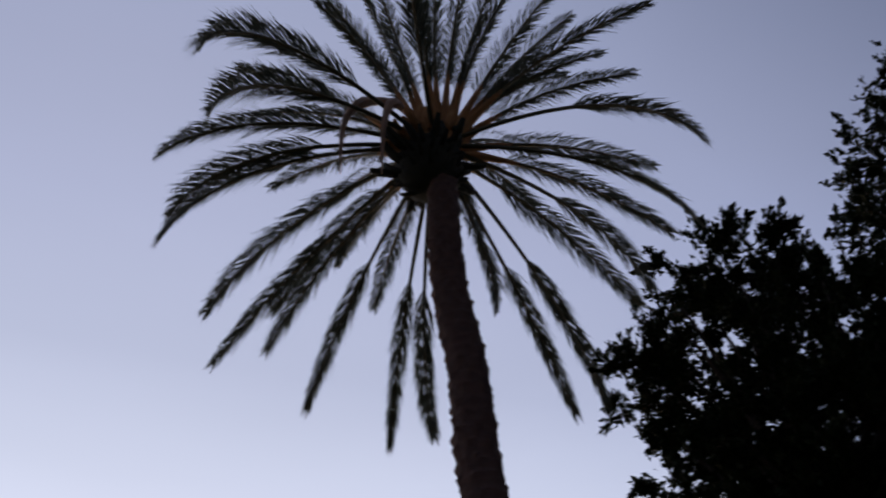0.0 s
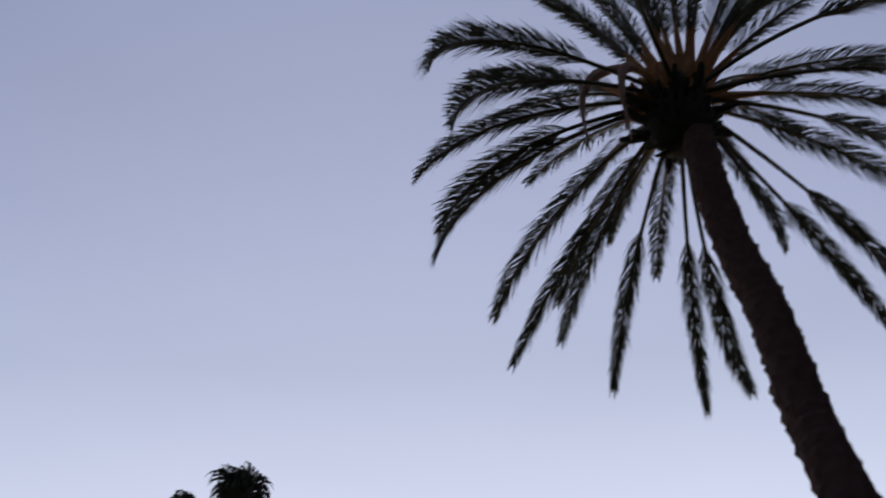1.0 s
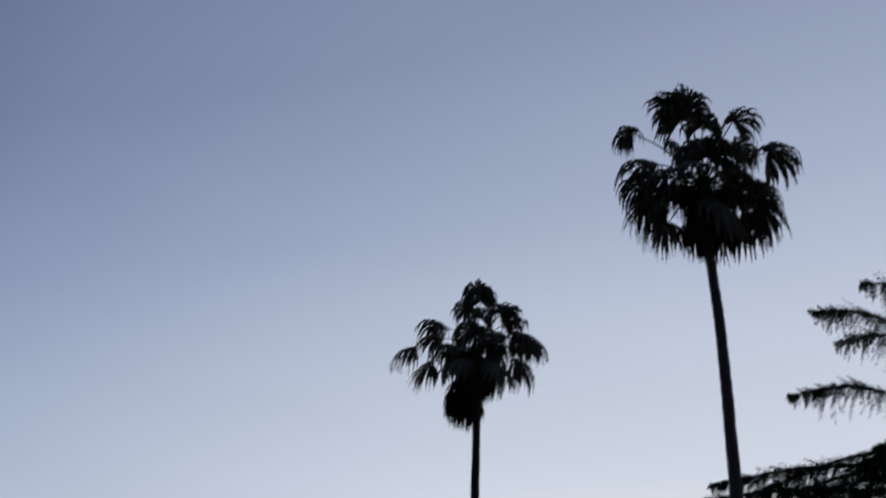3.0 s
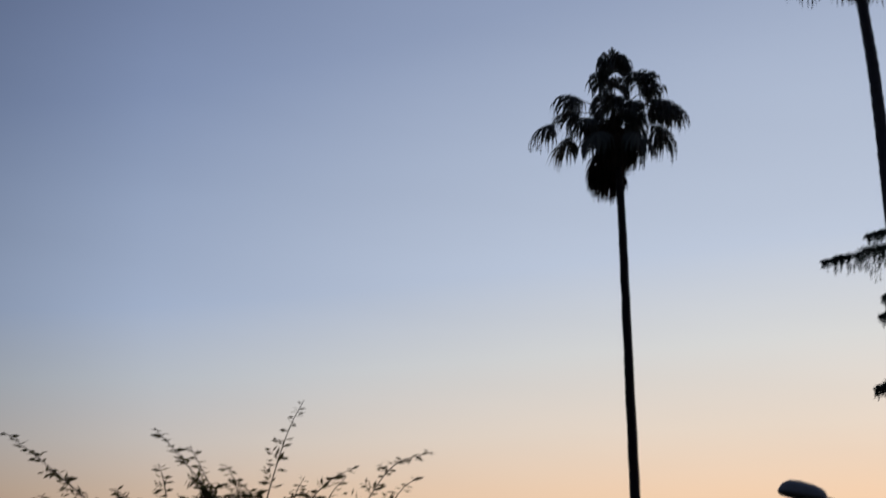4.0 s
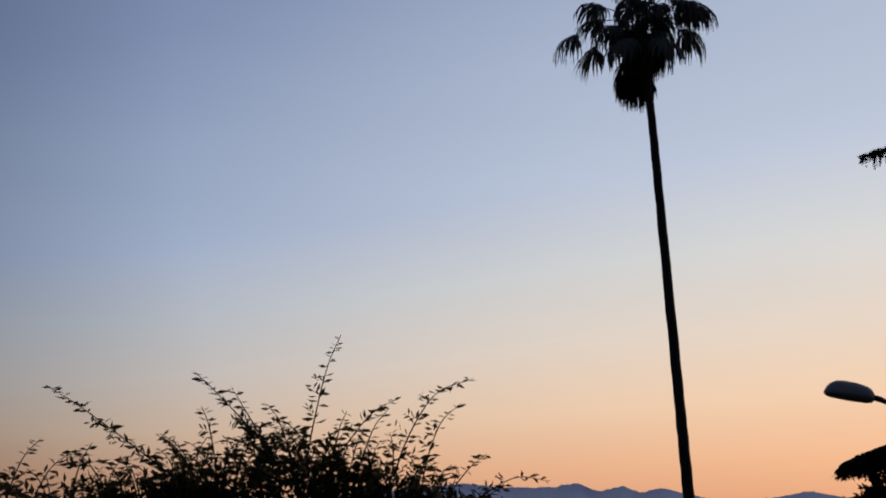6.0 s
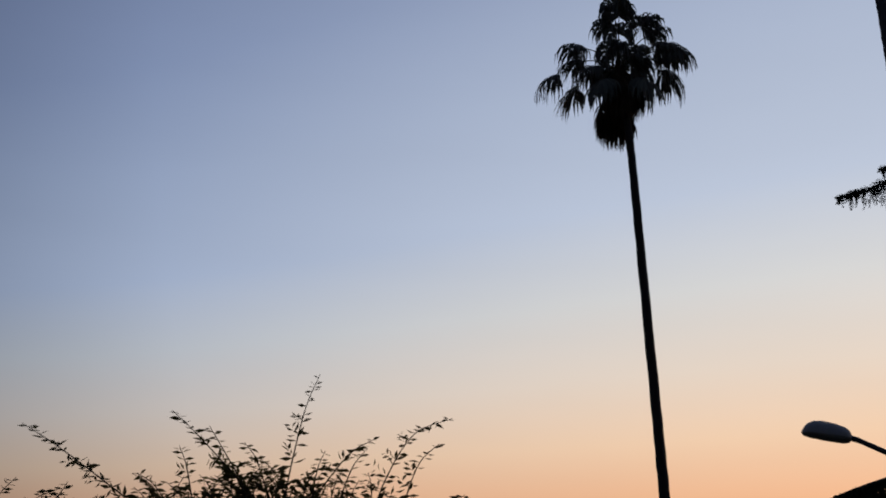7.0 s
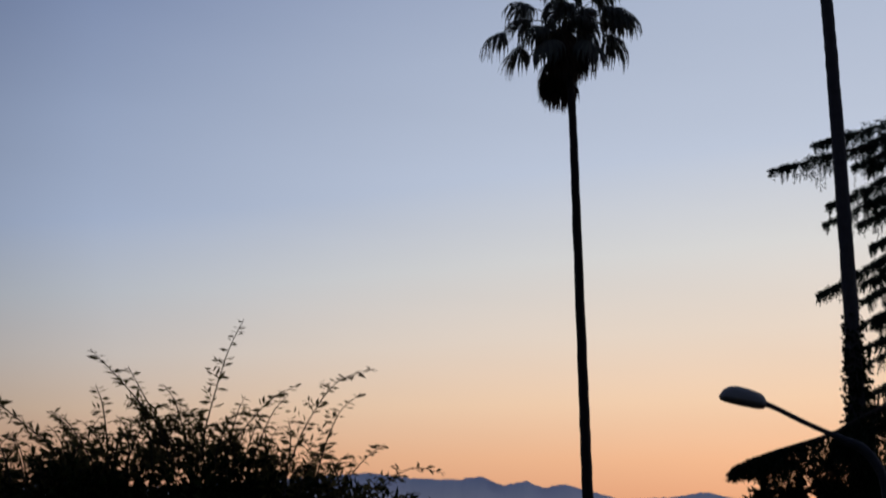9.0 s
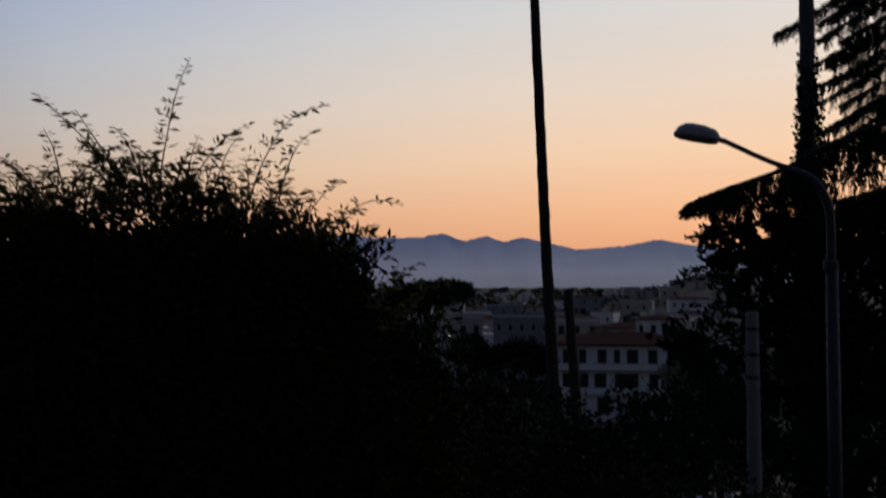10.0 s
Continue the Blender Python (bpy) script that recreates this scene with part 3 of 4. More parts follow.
# ---- broadleaf trees and shrubs ----
def leafy(name, label, category, base, crowns, leaf, seed, mat=None, clumps=60, per=70, clump_r=0.4, trunk_r=0.15, limbs=16, wide=0.5, lumps=0.25, kind="", shell=0.55, spray=0.0):
    """A trunk with limbs to clumps of leaves that fill the given ellipsoids (centre and radii)."""
    rng = np.random.default_rng(seed)
    root = thing(name, label, category, kind=kind)
    cs, ax, sz, ends = [], [], [], []
    total = sum(c[3] * c[4] + c[4] * c[5] for c in crowns)
    for c in crowns:
        k = max(6, int(clumps * (c[3] * c[4] + c[4] * c[5]) / total))
        d = rng.normal(size=(k, 3))
        d /= np.linalg.norm(d, axis=1)[:, None]
        rad = rng.uniform(shell, 1.0, k) ** 0.6
        bump = np.array([1 + lumps * noise.noise((v[0] * 2.3, v[1] * 2.3, v[2] * 2.3 + seed)) for v in d])
        cc = np.array(c[:3]) + d * rad[:, None] * bump[:, None] * np.array(c[3:])
        ends += list(cc[rng.permutation(k)[: max(2, limbs * k // clumps)]])
        for q in cc:
            m = int(per * rng.uniform(0.6, 1.4))
            o = np.clip(rng.normal(size=(m, 3)), -1.5, 1.5) * clump_r * 0.5 * [1, 1, 0.75]
            if spray:  # short twigs that point outwards and up, leaves along them
                out = (q - np.array(c[:3])) / np.array(c[3:])
                tw = out / (np.linalg.norm(out) + 1e-6) + [0, 0, 0.35] + rng.normal(0, 0.55, (4, 3))
                tw = np.repeat(tw, m // 4 + 1, 0)[:m]
                u = rng.random((m, 1)) ** 0.8
                o = tw * u * spray + rng.normal(0, 0.06, (m, 3)) * (1.2 - u)
            cs.append(q + o)
            ax.append((tw * 0.9 if spray else o / clump_r) + rng.normal(0, 0.6, (m, 3)) + [0, 0, 0.15])
            sz.append(leaf * rng.uniform(0.6, 1.3, m))
    me = leaf_mesh("foliage", np.concatenate(cs), np.concatenate(ax), np.concatenate(sz), wide, rng)
    part("crown", me, mat or M_LEAF, root, "dense dark leaves in uneven clumps")
    b = Vector(base)
    top = Vector(np.mean([c[:3] for c in crowns], axis=0))
    s = Shape()
    mid = b.lerp(top, 0.5) + Vector((0.1, 0.05, 0))
    s.tube(spline([b, mid, top], 9), [trunk_r * (1.25 - 0.1 * i) for i in range(9)], 9)
    for e in ends:
        e = Vector(e)
        st = b.lerp(top, 0.35 + 0.6 * rng.random())
        md = st.lerp(e, 0.5) + Vector((0, 0, 0.12 * (e - st).length))
        s.tube(spline([st, md, e], 6), [trunk_r * 0.36 * (1 - 0.16 * i) for i in range(6)], 5)
    part("trunk", s, M_BARK, root, smooth=True)
    return root


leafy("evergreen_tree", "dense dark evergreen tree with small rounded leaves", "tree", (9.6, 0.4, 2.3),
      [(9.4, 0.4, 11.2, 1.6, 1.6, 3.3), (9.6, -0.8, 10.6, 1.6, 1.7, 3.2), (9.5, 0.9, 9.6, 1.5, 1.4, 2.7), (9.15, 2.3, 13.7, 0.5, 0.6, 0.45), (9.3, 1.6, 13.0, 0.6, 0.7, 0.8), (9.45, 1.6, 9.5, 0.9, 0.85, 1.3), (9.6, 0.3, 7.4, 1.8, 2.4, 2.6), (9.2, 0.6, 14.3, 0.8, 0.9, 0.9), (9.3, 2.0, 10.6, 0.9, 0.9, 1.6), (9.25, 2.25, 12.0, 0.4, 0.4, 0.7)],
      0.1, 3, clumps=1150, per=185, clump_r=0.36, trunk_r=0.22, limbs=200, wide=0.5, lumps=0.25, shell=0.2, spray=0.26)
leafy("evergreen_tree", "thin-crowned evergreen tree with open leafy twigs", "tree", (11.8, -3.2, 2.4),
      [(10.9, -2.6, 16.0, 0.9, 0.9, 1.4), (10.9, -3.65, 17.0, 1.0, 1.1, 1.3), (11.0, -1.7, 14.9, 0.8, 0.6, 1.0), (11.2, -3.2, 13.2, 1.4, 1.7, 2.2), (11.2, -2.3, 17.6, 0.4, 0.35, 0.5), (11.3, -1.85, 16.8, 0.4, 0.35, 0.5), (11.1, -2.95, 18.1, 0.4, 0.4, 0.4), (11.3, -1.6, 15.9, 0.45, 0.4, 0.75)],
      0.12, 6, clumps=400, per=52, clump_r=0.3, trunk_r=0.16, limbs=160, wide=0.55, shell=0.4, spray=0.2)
leafy("umbrella_pine", "flat-topped dark umbrella pine", "tree", (-1.2, 60.0, -8.2),
      [(-0.8, 60.0, 3.55, 2.3, 2.0, 0.62), (0.55, 60.0, 3.7, 1.25, 1.3, 0.5), (-2.3, 60.2, 3.1, 1.2, 1.5, 0.7)], 0.26, 9, M_LEAF, clumps=210, per=110, clump_r=0.42, trunk_r=0.28, limbs=20, wide=0.3, shell=0.3)
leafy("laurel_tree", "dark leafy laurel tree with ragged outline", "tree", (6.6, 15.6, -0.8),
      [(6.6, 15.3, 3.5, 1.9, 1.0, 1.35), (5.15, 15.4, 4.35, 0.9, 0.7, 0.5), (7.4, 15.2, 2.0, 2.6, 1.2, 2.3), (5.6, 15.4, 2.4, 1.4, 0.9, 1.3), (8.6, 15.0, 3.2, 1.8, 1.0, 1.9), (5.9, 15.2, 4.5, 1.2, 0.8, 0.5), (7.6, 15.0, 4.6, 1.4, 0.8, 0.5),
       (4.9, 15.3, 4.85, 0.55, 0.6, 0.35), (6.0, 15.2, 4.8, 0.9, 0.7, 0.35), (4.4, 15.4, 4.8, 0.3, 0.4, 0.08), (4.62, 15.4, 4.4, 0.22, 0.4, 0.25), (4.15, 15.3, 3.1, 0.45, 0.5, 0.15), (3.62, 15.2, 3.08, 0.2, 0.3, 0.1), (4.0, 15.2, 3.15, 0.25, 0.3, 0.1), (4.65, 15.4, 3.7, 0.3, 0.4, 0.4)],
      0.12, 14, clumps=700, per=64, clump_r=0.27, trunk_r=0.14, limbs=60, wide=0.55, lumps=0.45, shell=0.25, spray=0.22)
leafy("shrub", "low dark garden shrub on the slope", "shrub", (2.2, 9.6, -0.2), [(1.9, 9.7, 1.2, 1.5, 1.1, 1.45), (0.6, 9.8, 1.6, 1.2, 1.0, 1.55), (2.6, 9.9, 0.45, 1.0, 1.0, 1.1)], 0.09, 21, M_HEDGE, clumps=330, per=80, clump_r=0.33, trunk_r=0.05, limbs=14, lumps=0.2, shell=0.3)
leafy("shrub", "rounded dark shrub beside the street", "shrub", (5.4, 13.6, -0.2), [(3.6, 14.0, 1.3, 1.25, 0.9, 1.6), (6.6, 13.6, 1.4, 1.7, 0.9, 2.0), (2.85, 14.1, 1.2, 0.6, 0.7, 1.55), (1.95, 14.2, 1.15, 0.6, 0.7, 1.3), (1.05, 14.2, 1.4, 0.7, 0.7, 1.4)], 0.1, 25, M_LEAF, clumps=420, per=85, clump_r=0.36, trunk_r=0.05, limbs=14, lumps=0.2, shell=0.3)
leafy("shrub", "dark green shrub on the falling slope", "shrub", (0.2, 20.0, -1.6), [(-0.9, 20.0, 1.15, 1.7, 1.3, 1.8), (1.2, 20.4, 0.75, 1.2, 1.2, 1.65), (2.2, 20.2, 0.1, 1.2, 1.2, 1.7), (-2.2, 19.5, 2.2, 1.4, 1.2, 1.9)], 0.13, 27, M_HEDGE, clumps=260, per=80, clump_r=0.42, trunk_r=0.06, limbs=12, lumps=0.25, shell=0.3)
leafy("shrub", "broad dark thicket under the tall palms", "shrub", (5.0, 30.0, -3.5), [(5.0, 31.0, -2.4, 3.5, 1.5, 2.4), (9.0, 30.0, -1.4, 3.5, 1.5, 2.8), (1.0, 31.0, -1.9, 3.0, 1.5, 2.0)], 0.16, 29, M_LEAF, clumps=300, per=80, clump_r=0.55, trunk_r=0.08, limbs=12, lumps=0.25, shell=0.3)


M_PALE = material("pale_olive_leaves", (0.24, 0.25, 0.17), (0.17, 0.18, 0.12), 0.7, 2, 0.0, per_object=0.3)
leafy("town_tree", "dark round-crowned tree among the town houses", "tree", (9.6, 118.0, -12.6), [(9.6, 118.0, -4.4, 2.6, 2.2, 1.9), (12.0, 118.4, -4.9, 1.8, 1.6, 1.7)], 0.4, 61, M_LEAF, clumps=120, per=60, clump_r=0.8, trunk_r=0.2, limbs=14, shell=0.3)
leafy("town_tree", "dark spreading tree beside the grey hall", "tree", (3.2, 121.0, -12.9), [(3.2, 121.0, -4.2, 2.6, 2.0, 2.0), (6.2, 120.4, -4.9, 1.9, 1.6, 1.6)], 0.4, 62, M_LEAF, clumps=120, per=60, clump_r=0.8, trunk_r=0.2, limbs=14, shell=0.3)
leafy("olive_tree", "pale grey-green olive tree below the street", "tree", (15.0, 62.0, -8.2), [(15.0, 62.0, -1.6, 1.25, 1.2, 1.1), (15.4, 62.0, -2.6, 1.5, 1.3, 1.2)], 0.16, 51, M_PALE, clumps=120, per=110, clump_r=0.45, trunk_r=0.16, limbs=16, shell=0.3)


def build_bough():
    """A long bough that arches over in front of the ivy trunk, with leaves hanging from it."""
    rng = np.random.default_rng(41)
    root = thing("drooping_tree", "dark tree with one long drooping leafy bough", "tree")
    part("trunk", Shape().tube(spline([(9.6, 13.2, -0.4), (9.4, 13.25, 3.0), (9.0, 13.4, 6.6)], 10), [0.28 - 0.015 * i for i in range(10)], 10), M_BARK, root, smooth=True)
    for pts, drop in (([(9.0, 13.4, 6.6), (7.7, 13.7, 6.84), (6.47, 14.3, 6.43), (5.63, 14.65, 6.1), (5.15, 14.83, 5.82), (4.4, 15.06, 5.56), (4.08, 15.15, 5.44), (3.86, 15.22, 5.33), (3.72, 15.25, 5.2)], [1.25, 1.25, 1.1, 0.9, 0.8, 0.6, 0.35, 0.24, 0.12]),
                      ([(9.1, 13.35, 5.75), (7.7, 13.7, 5.75), (6.46, 14.3, 5.45), (5.84, 14.57, 5.18), (5.3, 14.8, 4.9)], [0.6, 0.6, 0.5, 0.4, 0.3]), ([(9.0, 13.4, 6.6), (9.6, 13.0, 7.4), (10.6, 12.6, 7.2)], [0.4, 0.5, 0.2])):
        line = spline(pts, 60)
        b = part("bough", Shape().tube(line, [0.06 * (1 - i / 66) for i in range(60)], 6), M_BARK, root, smooth=True)
        P = np.array([tuple(p) for p in line])
        twigs, per = 850, 36  # twigs hang from the bough, each a strand of short leaves
        u = np.repeat(1 - rng.uniform(0, 1, twigs) ** 0.62, per)
        i = np.clip((u * 59).astype(int), 0, 58)
        c = P[i] + (P[i + 1] - P[i]) * (u * 59 - i)[:, None]
        deep = np.interp(u, np.linspace(0, 1, len(drop)), drop) * np.repeat(rng.uniform(0.25, 1.0, twigs) ** 0.8, per)
        s = rng.uniform(0, 1, twigs * per)
        out = np.repeat(rng.normal(0, 0.3, twigs), per) * (0.2 + 0.8 * np.sin(np.pi * np.clip(0.96 - u, 0, 1)))
        c = c + np.c_[-0.12 * s * (1 - u) + rng.normal(0, 0.025, twigs * per), out * s ** 0.6, -deep * s + 0.025]
        n = twigs * per
        ax = np.c_[rng.normal(-0.3, 0.45, n), rng.normal(0, 0.45, n), -0.5 - rng.random(n)]
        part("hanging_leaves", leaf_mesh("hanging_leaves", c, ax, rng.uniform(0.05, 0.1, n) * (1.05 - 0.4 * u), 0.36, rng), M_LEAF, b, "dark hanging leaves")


build_bough()


# ---- cedar ----
CEDAR = Vector((14.3, 20.4, 0))
# tips of the boughs: x, y, z, and the height where they leave the trunk
CEDAR_BOUGHS = [(10.95, 22.5, 18.9, 16.3), (12.16, 21.87, 19.6, 17.6), (13.3, 21.2, 20.3, 19.2), (10.23, 22.89, 16.45, 14.7), (7.15, 23.95, 13.4, 13.2), (8.15, 23.6, 14.0, 13.9), (8.3, 23.6, 11.9, 13.3), (8.45, 23.6, 12.4, 13.6),
                (8.05, 23.7, 10.1, 12.3), (8.95, 23.3, 9.9, 11.8), (8.95, 23.3, 9.35, 11.2), (9.0, 23.2, 8.4, 10.7), (9.0, 23.2, 7.7, 10.0), (9.3, 23.1, 13.2, 14.2), (9.2, 23.1, 11.2, 12.6), (9.4, 23.0, 10.6, 12.0), (9.3, 23.1, 8.9, 10.9), (10.0, 22.8, 8.1, 10.2), (10.3, 22.6, 9.3, 11.4), (10.2, 22.6, 10.5, 12.2), (10.4, 22.5, 7.1, 9.4), (10.0, 22.7, 11.6, 13.0), (11.6, 21.6, 14.6, 15.0)] + [(9.0 + 0.2 * (k % 3), 23.25 - 0.1 * (k % 3), 7.3 + 0.5 * k, 9.4 + 0.42 * k) for k in range(14)] + [(11.2, 21.7, 14.2, 14.9), (11.0, 21.5, 17.4, 16.6), (12.6, 20.6, 18.2, 17.8), (13.2, 20.2, 19.4, 19.0)]


def build_cedar():
    rng = np.random.default_rng(8)
    root = thing("cedar", "tall dark cedar with tiered boughs of hanging needles", "conifer tree")
    part("trunk", Shape().tube([CEDAR + Vector((-0.1 * max(0, z - 19.5), 0.07 * max(0, z - 19.5), z)) for z in (-2.2, 5, 12, 17, 20.5, 21.5)], [0.42, 0.34, 0.22, 0.12, 0.05, 0.015], 10), M_BARK, root, smooth=True)
    rows = [(Vector(b[:3]), b[3]) for b in CEDAR_BOUGHS]
    for k in range(92):
        z = 6.0 + 15.4 * (k / 91) ** 0.8
        a = k * 2.39996
        L = (0.85 + (21.8 - z) * 0.36) * rng.uniform(0.7, 1.0)
        if -2.6 < a % (2 * math.pi) - 2 * math.pi * (a % (2 * math.pi) > math.pi) < -1.0:
            L *= 0.8
        L = min(L, 0.1 + max(0.02, 21.4 - z) * 0.6)
        d = Vector((math.cos(a), math.sin(a), 0))
        if d.x < -0.25:
            L = min(L, 0.7 + (21.8 - z) * (0.32 if z > 15.5 else 0.44))
        rows.append((CEDAR + d * L + Vector((0, 0, z - 0.05 * L)), z))
    for k in range(30):  # short leader shoots round the leaning top
        a, z = k * 2.39996, 19.8 + 0.055 * k
        rows.append((CEDAR + Vector((-0.2, 0.14, 0)) * min(1, (z - 19.5)) + Vector((math.cos(a), math.sin(a), 0)) * (0.06 + 0.6 * (21.5 - z)) * rng.uniform(0.75, 1.1) + Vector((0, 0, z - 0.1)), z + 0.05))
    rows.append((CEDAR + Vector((-0.2, 0.14, 21.6)), 20.4))
    for tip, z0 in rows:
        st = CEDAR + Vector((0, 0, z0))
        length = (tip - st).length
        mid = st.lerp(tip, 0.6) + Vector((0, 0, (0.13 if tip.z > z0 + 0.7 else 0.05) * length))
        line = spline([st, mid, tip], 24)
        bough = part("bough", Shape().tube(line, [0.07 * (1 - i / 26) * min(1, length / 4) + 0.008 for i in range(24)], 5), M_BARK, root)
        P = np.array([tuple(p) for p in line])
        ah = np.array(tuple((tip - st).normalized()))
        sd = np.cross(ah, [0, 0, 1.0])
        sd /= np.linalg.norm(sd) + 1e-9
        twigs, per = int(max(length, 0.7) / 0.024), 74
        u = np.repeat(rng.uniform(0.03, 1, twigs), per)
        idx = np.clip((u * 23).astype(int), 0, 22)
        reach = np.repeat(rng.uniform(-1, 1, twigs), per) * (0.95 * min(1.0, length / 3) * np.sin(np.pi * np.clip(u * 0.9 + 0.06, 0, 1)) ** 0.7 * (1.15 - 0.5 * u) + 0.05)
        drop = np.repeat(rng.uniform(0.25, 1.0, twigs) ** 2, per) * (0.08 + 1.15 * min(1.0, length / 4) * np.sin(np.pi * np.clip(u * 0.92 + 0.04, 0, 1)) ** 0.6) * (1.2 - 0.6 * u)
        s = rng.uniform(0, 1, twigs * per)
        c = P[idx] + (P[idx + 1] - P[idx]) * (u * 23 - idx)[:, None] + sd * (reach * s)[:, None] + ah * (np.abs(reach) * 0.45 * s)[:, None]
        c = c + np.array([0, 0, -1.0]) * (drop * s ** 1.15)[:, None] + rng.normal(0, 1, c.shape) * ((0.06 * (1 - s) ** 0.8 + 0.008) * (1.15 - 0.8 * u))[:, None]
        ax = ah * 0.35 + sd * (np.sign(reach) * 0.4)[:, None] + np.array([0, 0, -1.0]) * (0.2 + 0.9 * s)[:, None] + rng.normal(0, 0.55, c.shape)
        n = len(c)
        me = leaf_mesh("needles", c, ax, rng.uniform(0.045, 0.095, n) * (1.05 - 0.35 * s), 0.24, rng)
        part("needles", me, M_CEDAR, bough, "drooping dark green needle sprays")


build_cedar()

# ---- the near hedge with long shoots ----
# foot, tip (x, y, z) and how far the shoot bows sideways
SHOOTS_A = [(-1.47, 5.28, 4.5, -1.31, 5.32, 5.29, 0.03), (-1.5, 5.26, 4.5, -2.04, 5.06, 5.05, 0.01), (-2.0, 5.09, 4.42, -2.71, 4.77, 4.94, 0.015), (-1.89, 5.14, 4.45, -2.0, 5.1, 4.87, 0.02),
            (-1.55, 5.24, 4.5, -1.86, 5.15, 4.98, 0.0), (-1.5, 5.22, 4.5, -1.68, 5.21, 4.9, 0.03), (-1.36, 5.3, 4.5, -1.0, 5.38, 4.94, 0.05)]
SHOOTS_B = [(-1.32, 5.3, 4.5, -1.26, 5.33, 4.87, 0.02), (-1.02, 5.38, 4.42, -0.58, 5.44, 5.06, 0.125), (-0.86, 5.41, 4.4, -0.65, 5.43, 4.92, 0.06), (-1.02, 5.38, 4.45, -1.03, 5.38, 4.76, 0.02),
            (-0.74, 5.42, 4.22, -0.17, 5.46, 4.51, 0.10), (-2.85, 4.74, 4.2, -2.7, 4.77, 4.67, 0.05), (-2.35, 4.95, 4.3, -2.6, 4.85, 4.62, 0.05), (-2.3, 4.95, 4.35, -2.45, 4.9, 4.58, 0.04),
            (-1.8, 5.17, 4.42, -1.88, 5.12, 4.72, 0.04), (-1.68, 5.2, 4.45, -1.82, 5.15, 4.8, 0.04), (-0.5, 5.44, 4.15, -0.22, 5.47, 4.3, 0.05), (-0.3, 5.46, 3.92, -0.06, 5.47, 4.19, 0.05), (-0.25, 5.45, 3.82, 0.1, 5.47, 4.1, 0.05), (-3.0, 4.65, 4.15, -2.95, 4.66, 4.5, 0.03), (-2.75, 4.78, 4.2, -2.58, 4.84, 4.6, 0.05), (-2.6, 4.82, 4.2, -2.75, 4.76, 4.52, 0.04), (-2.55, 4.84, 4.25, -2.48, 4.88, 4.66, 0.03), (-2.4, 4.9, 4.25, -2.32, 4.94, 4.6, 0.04)]


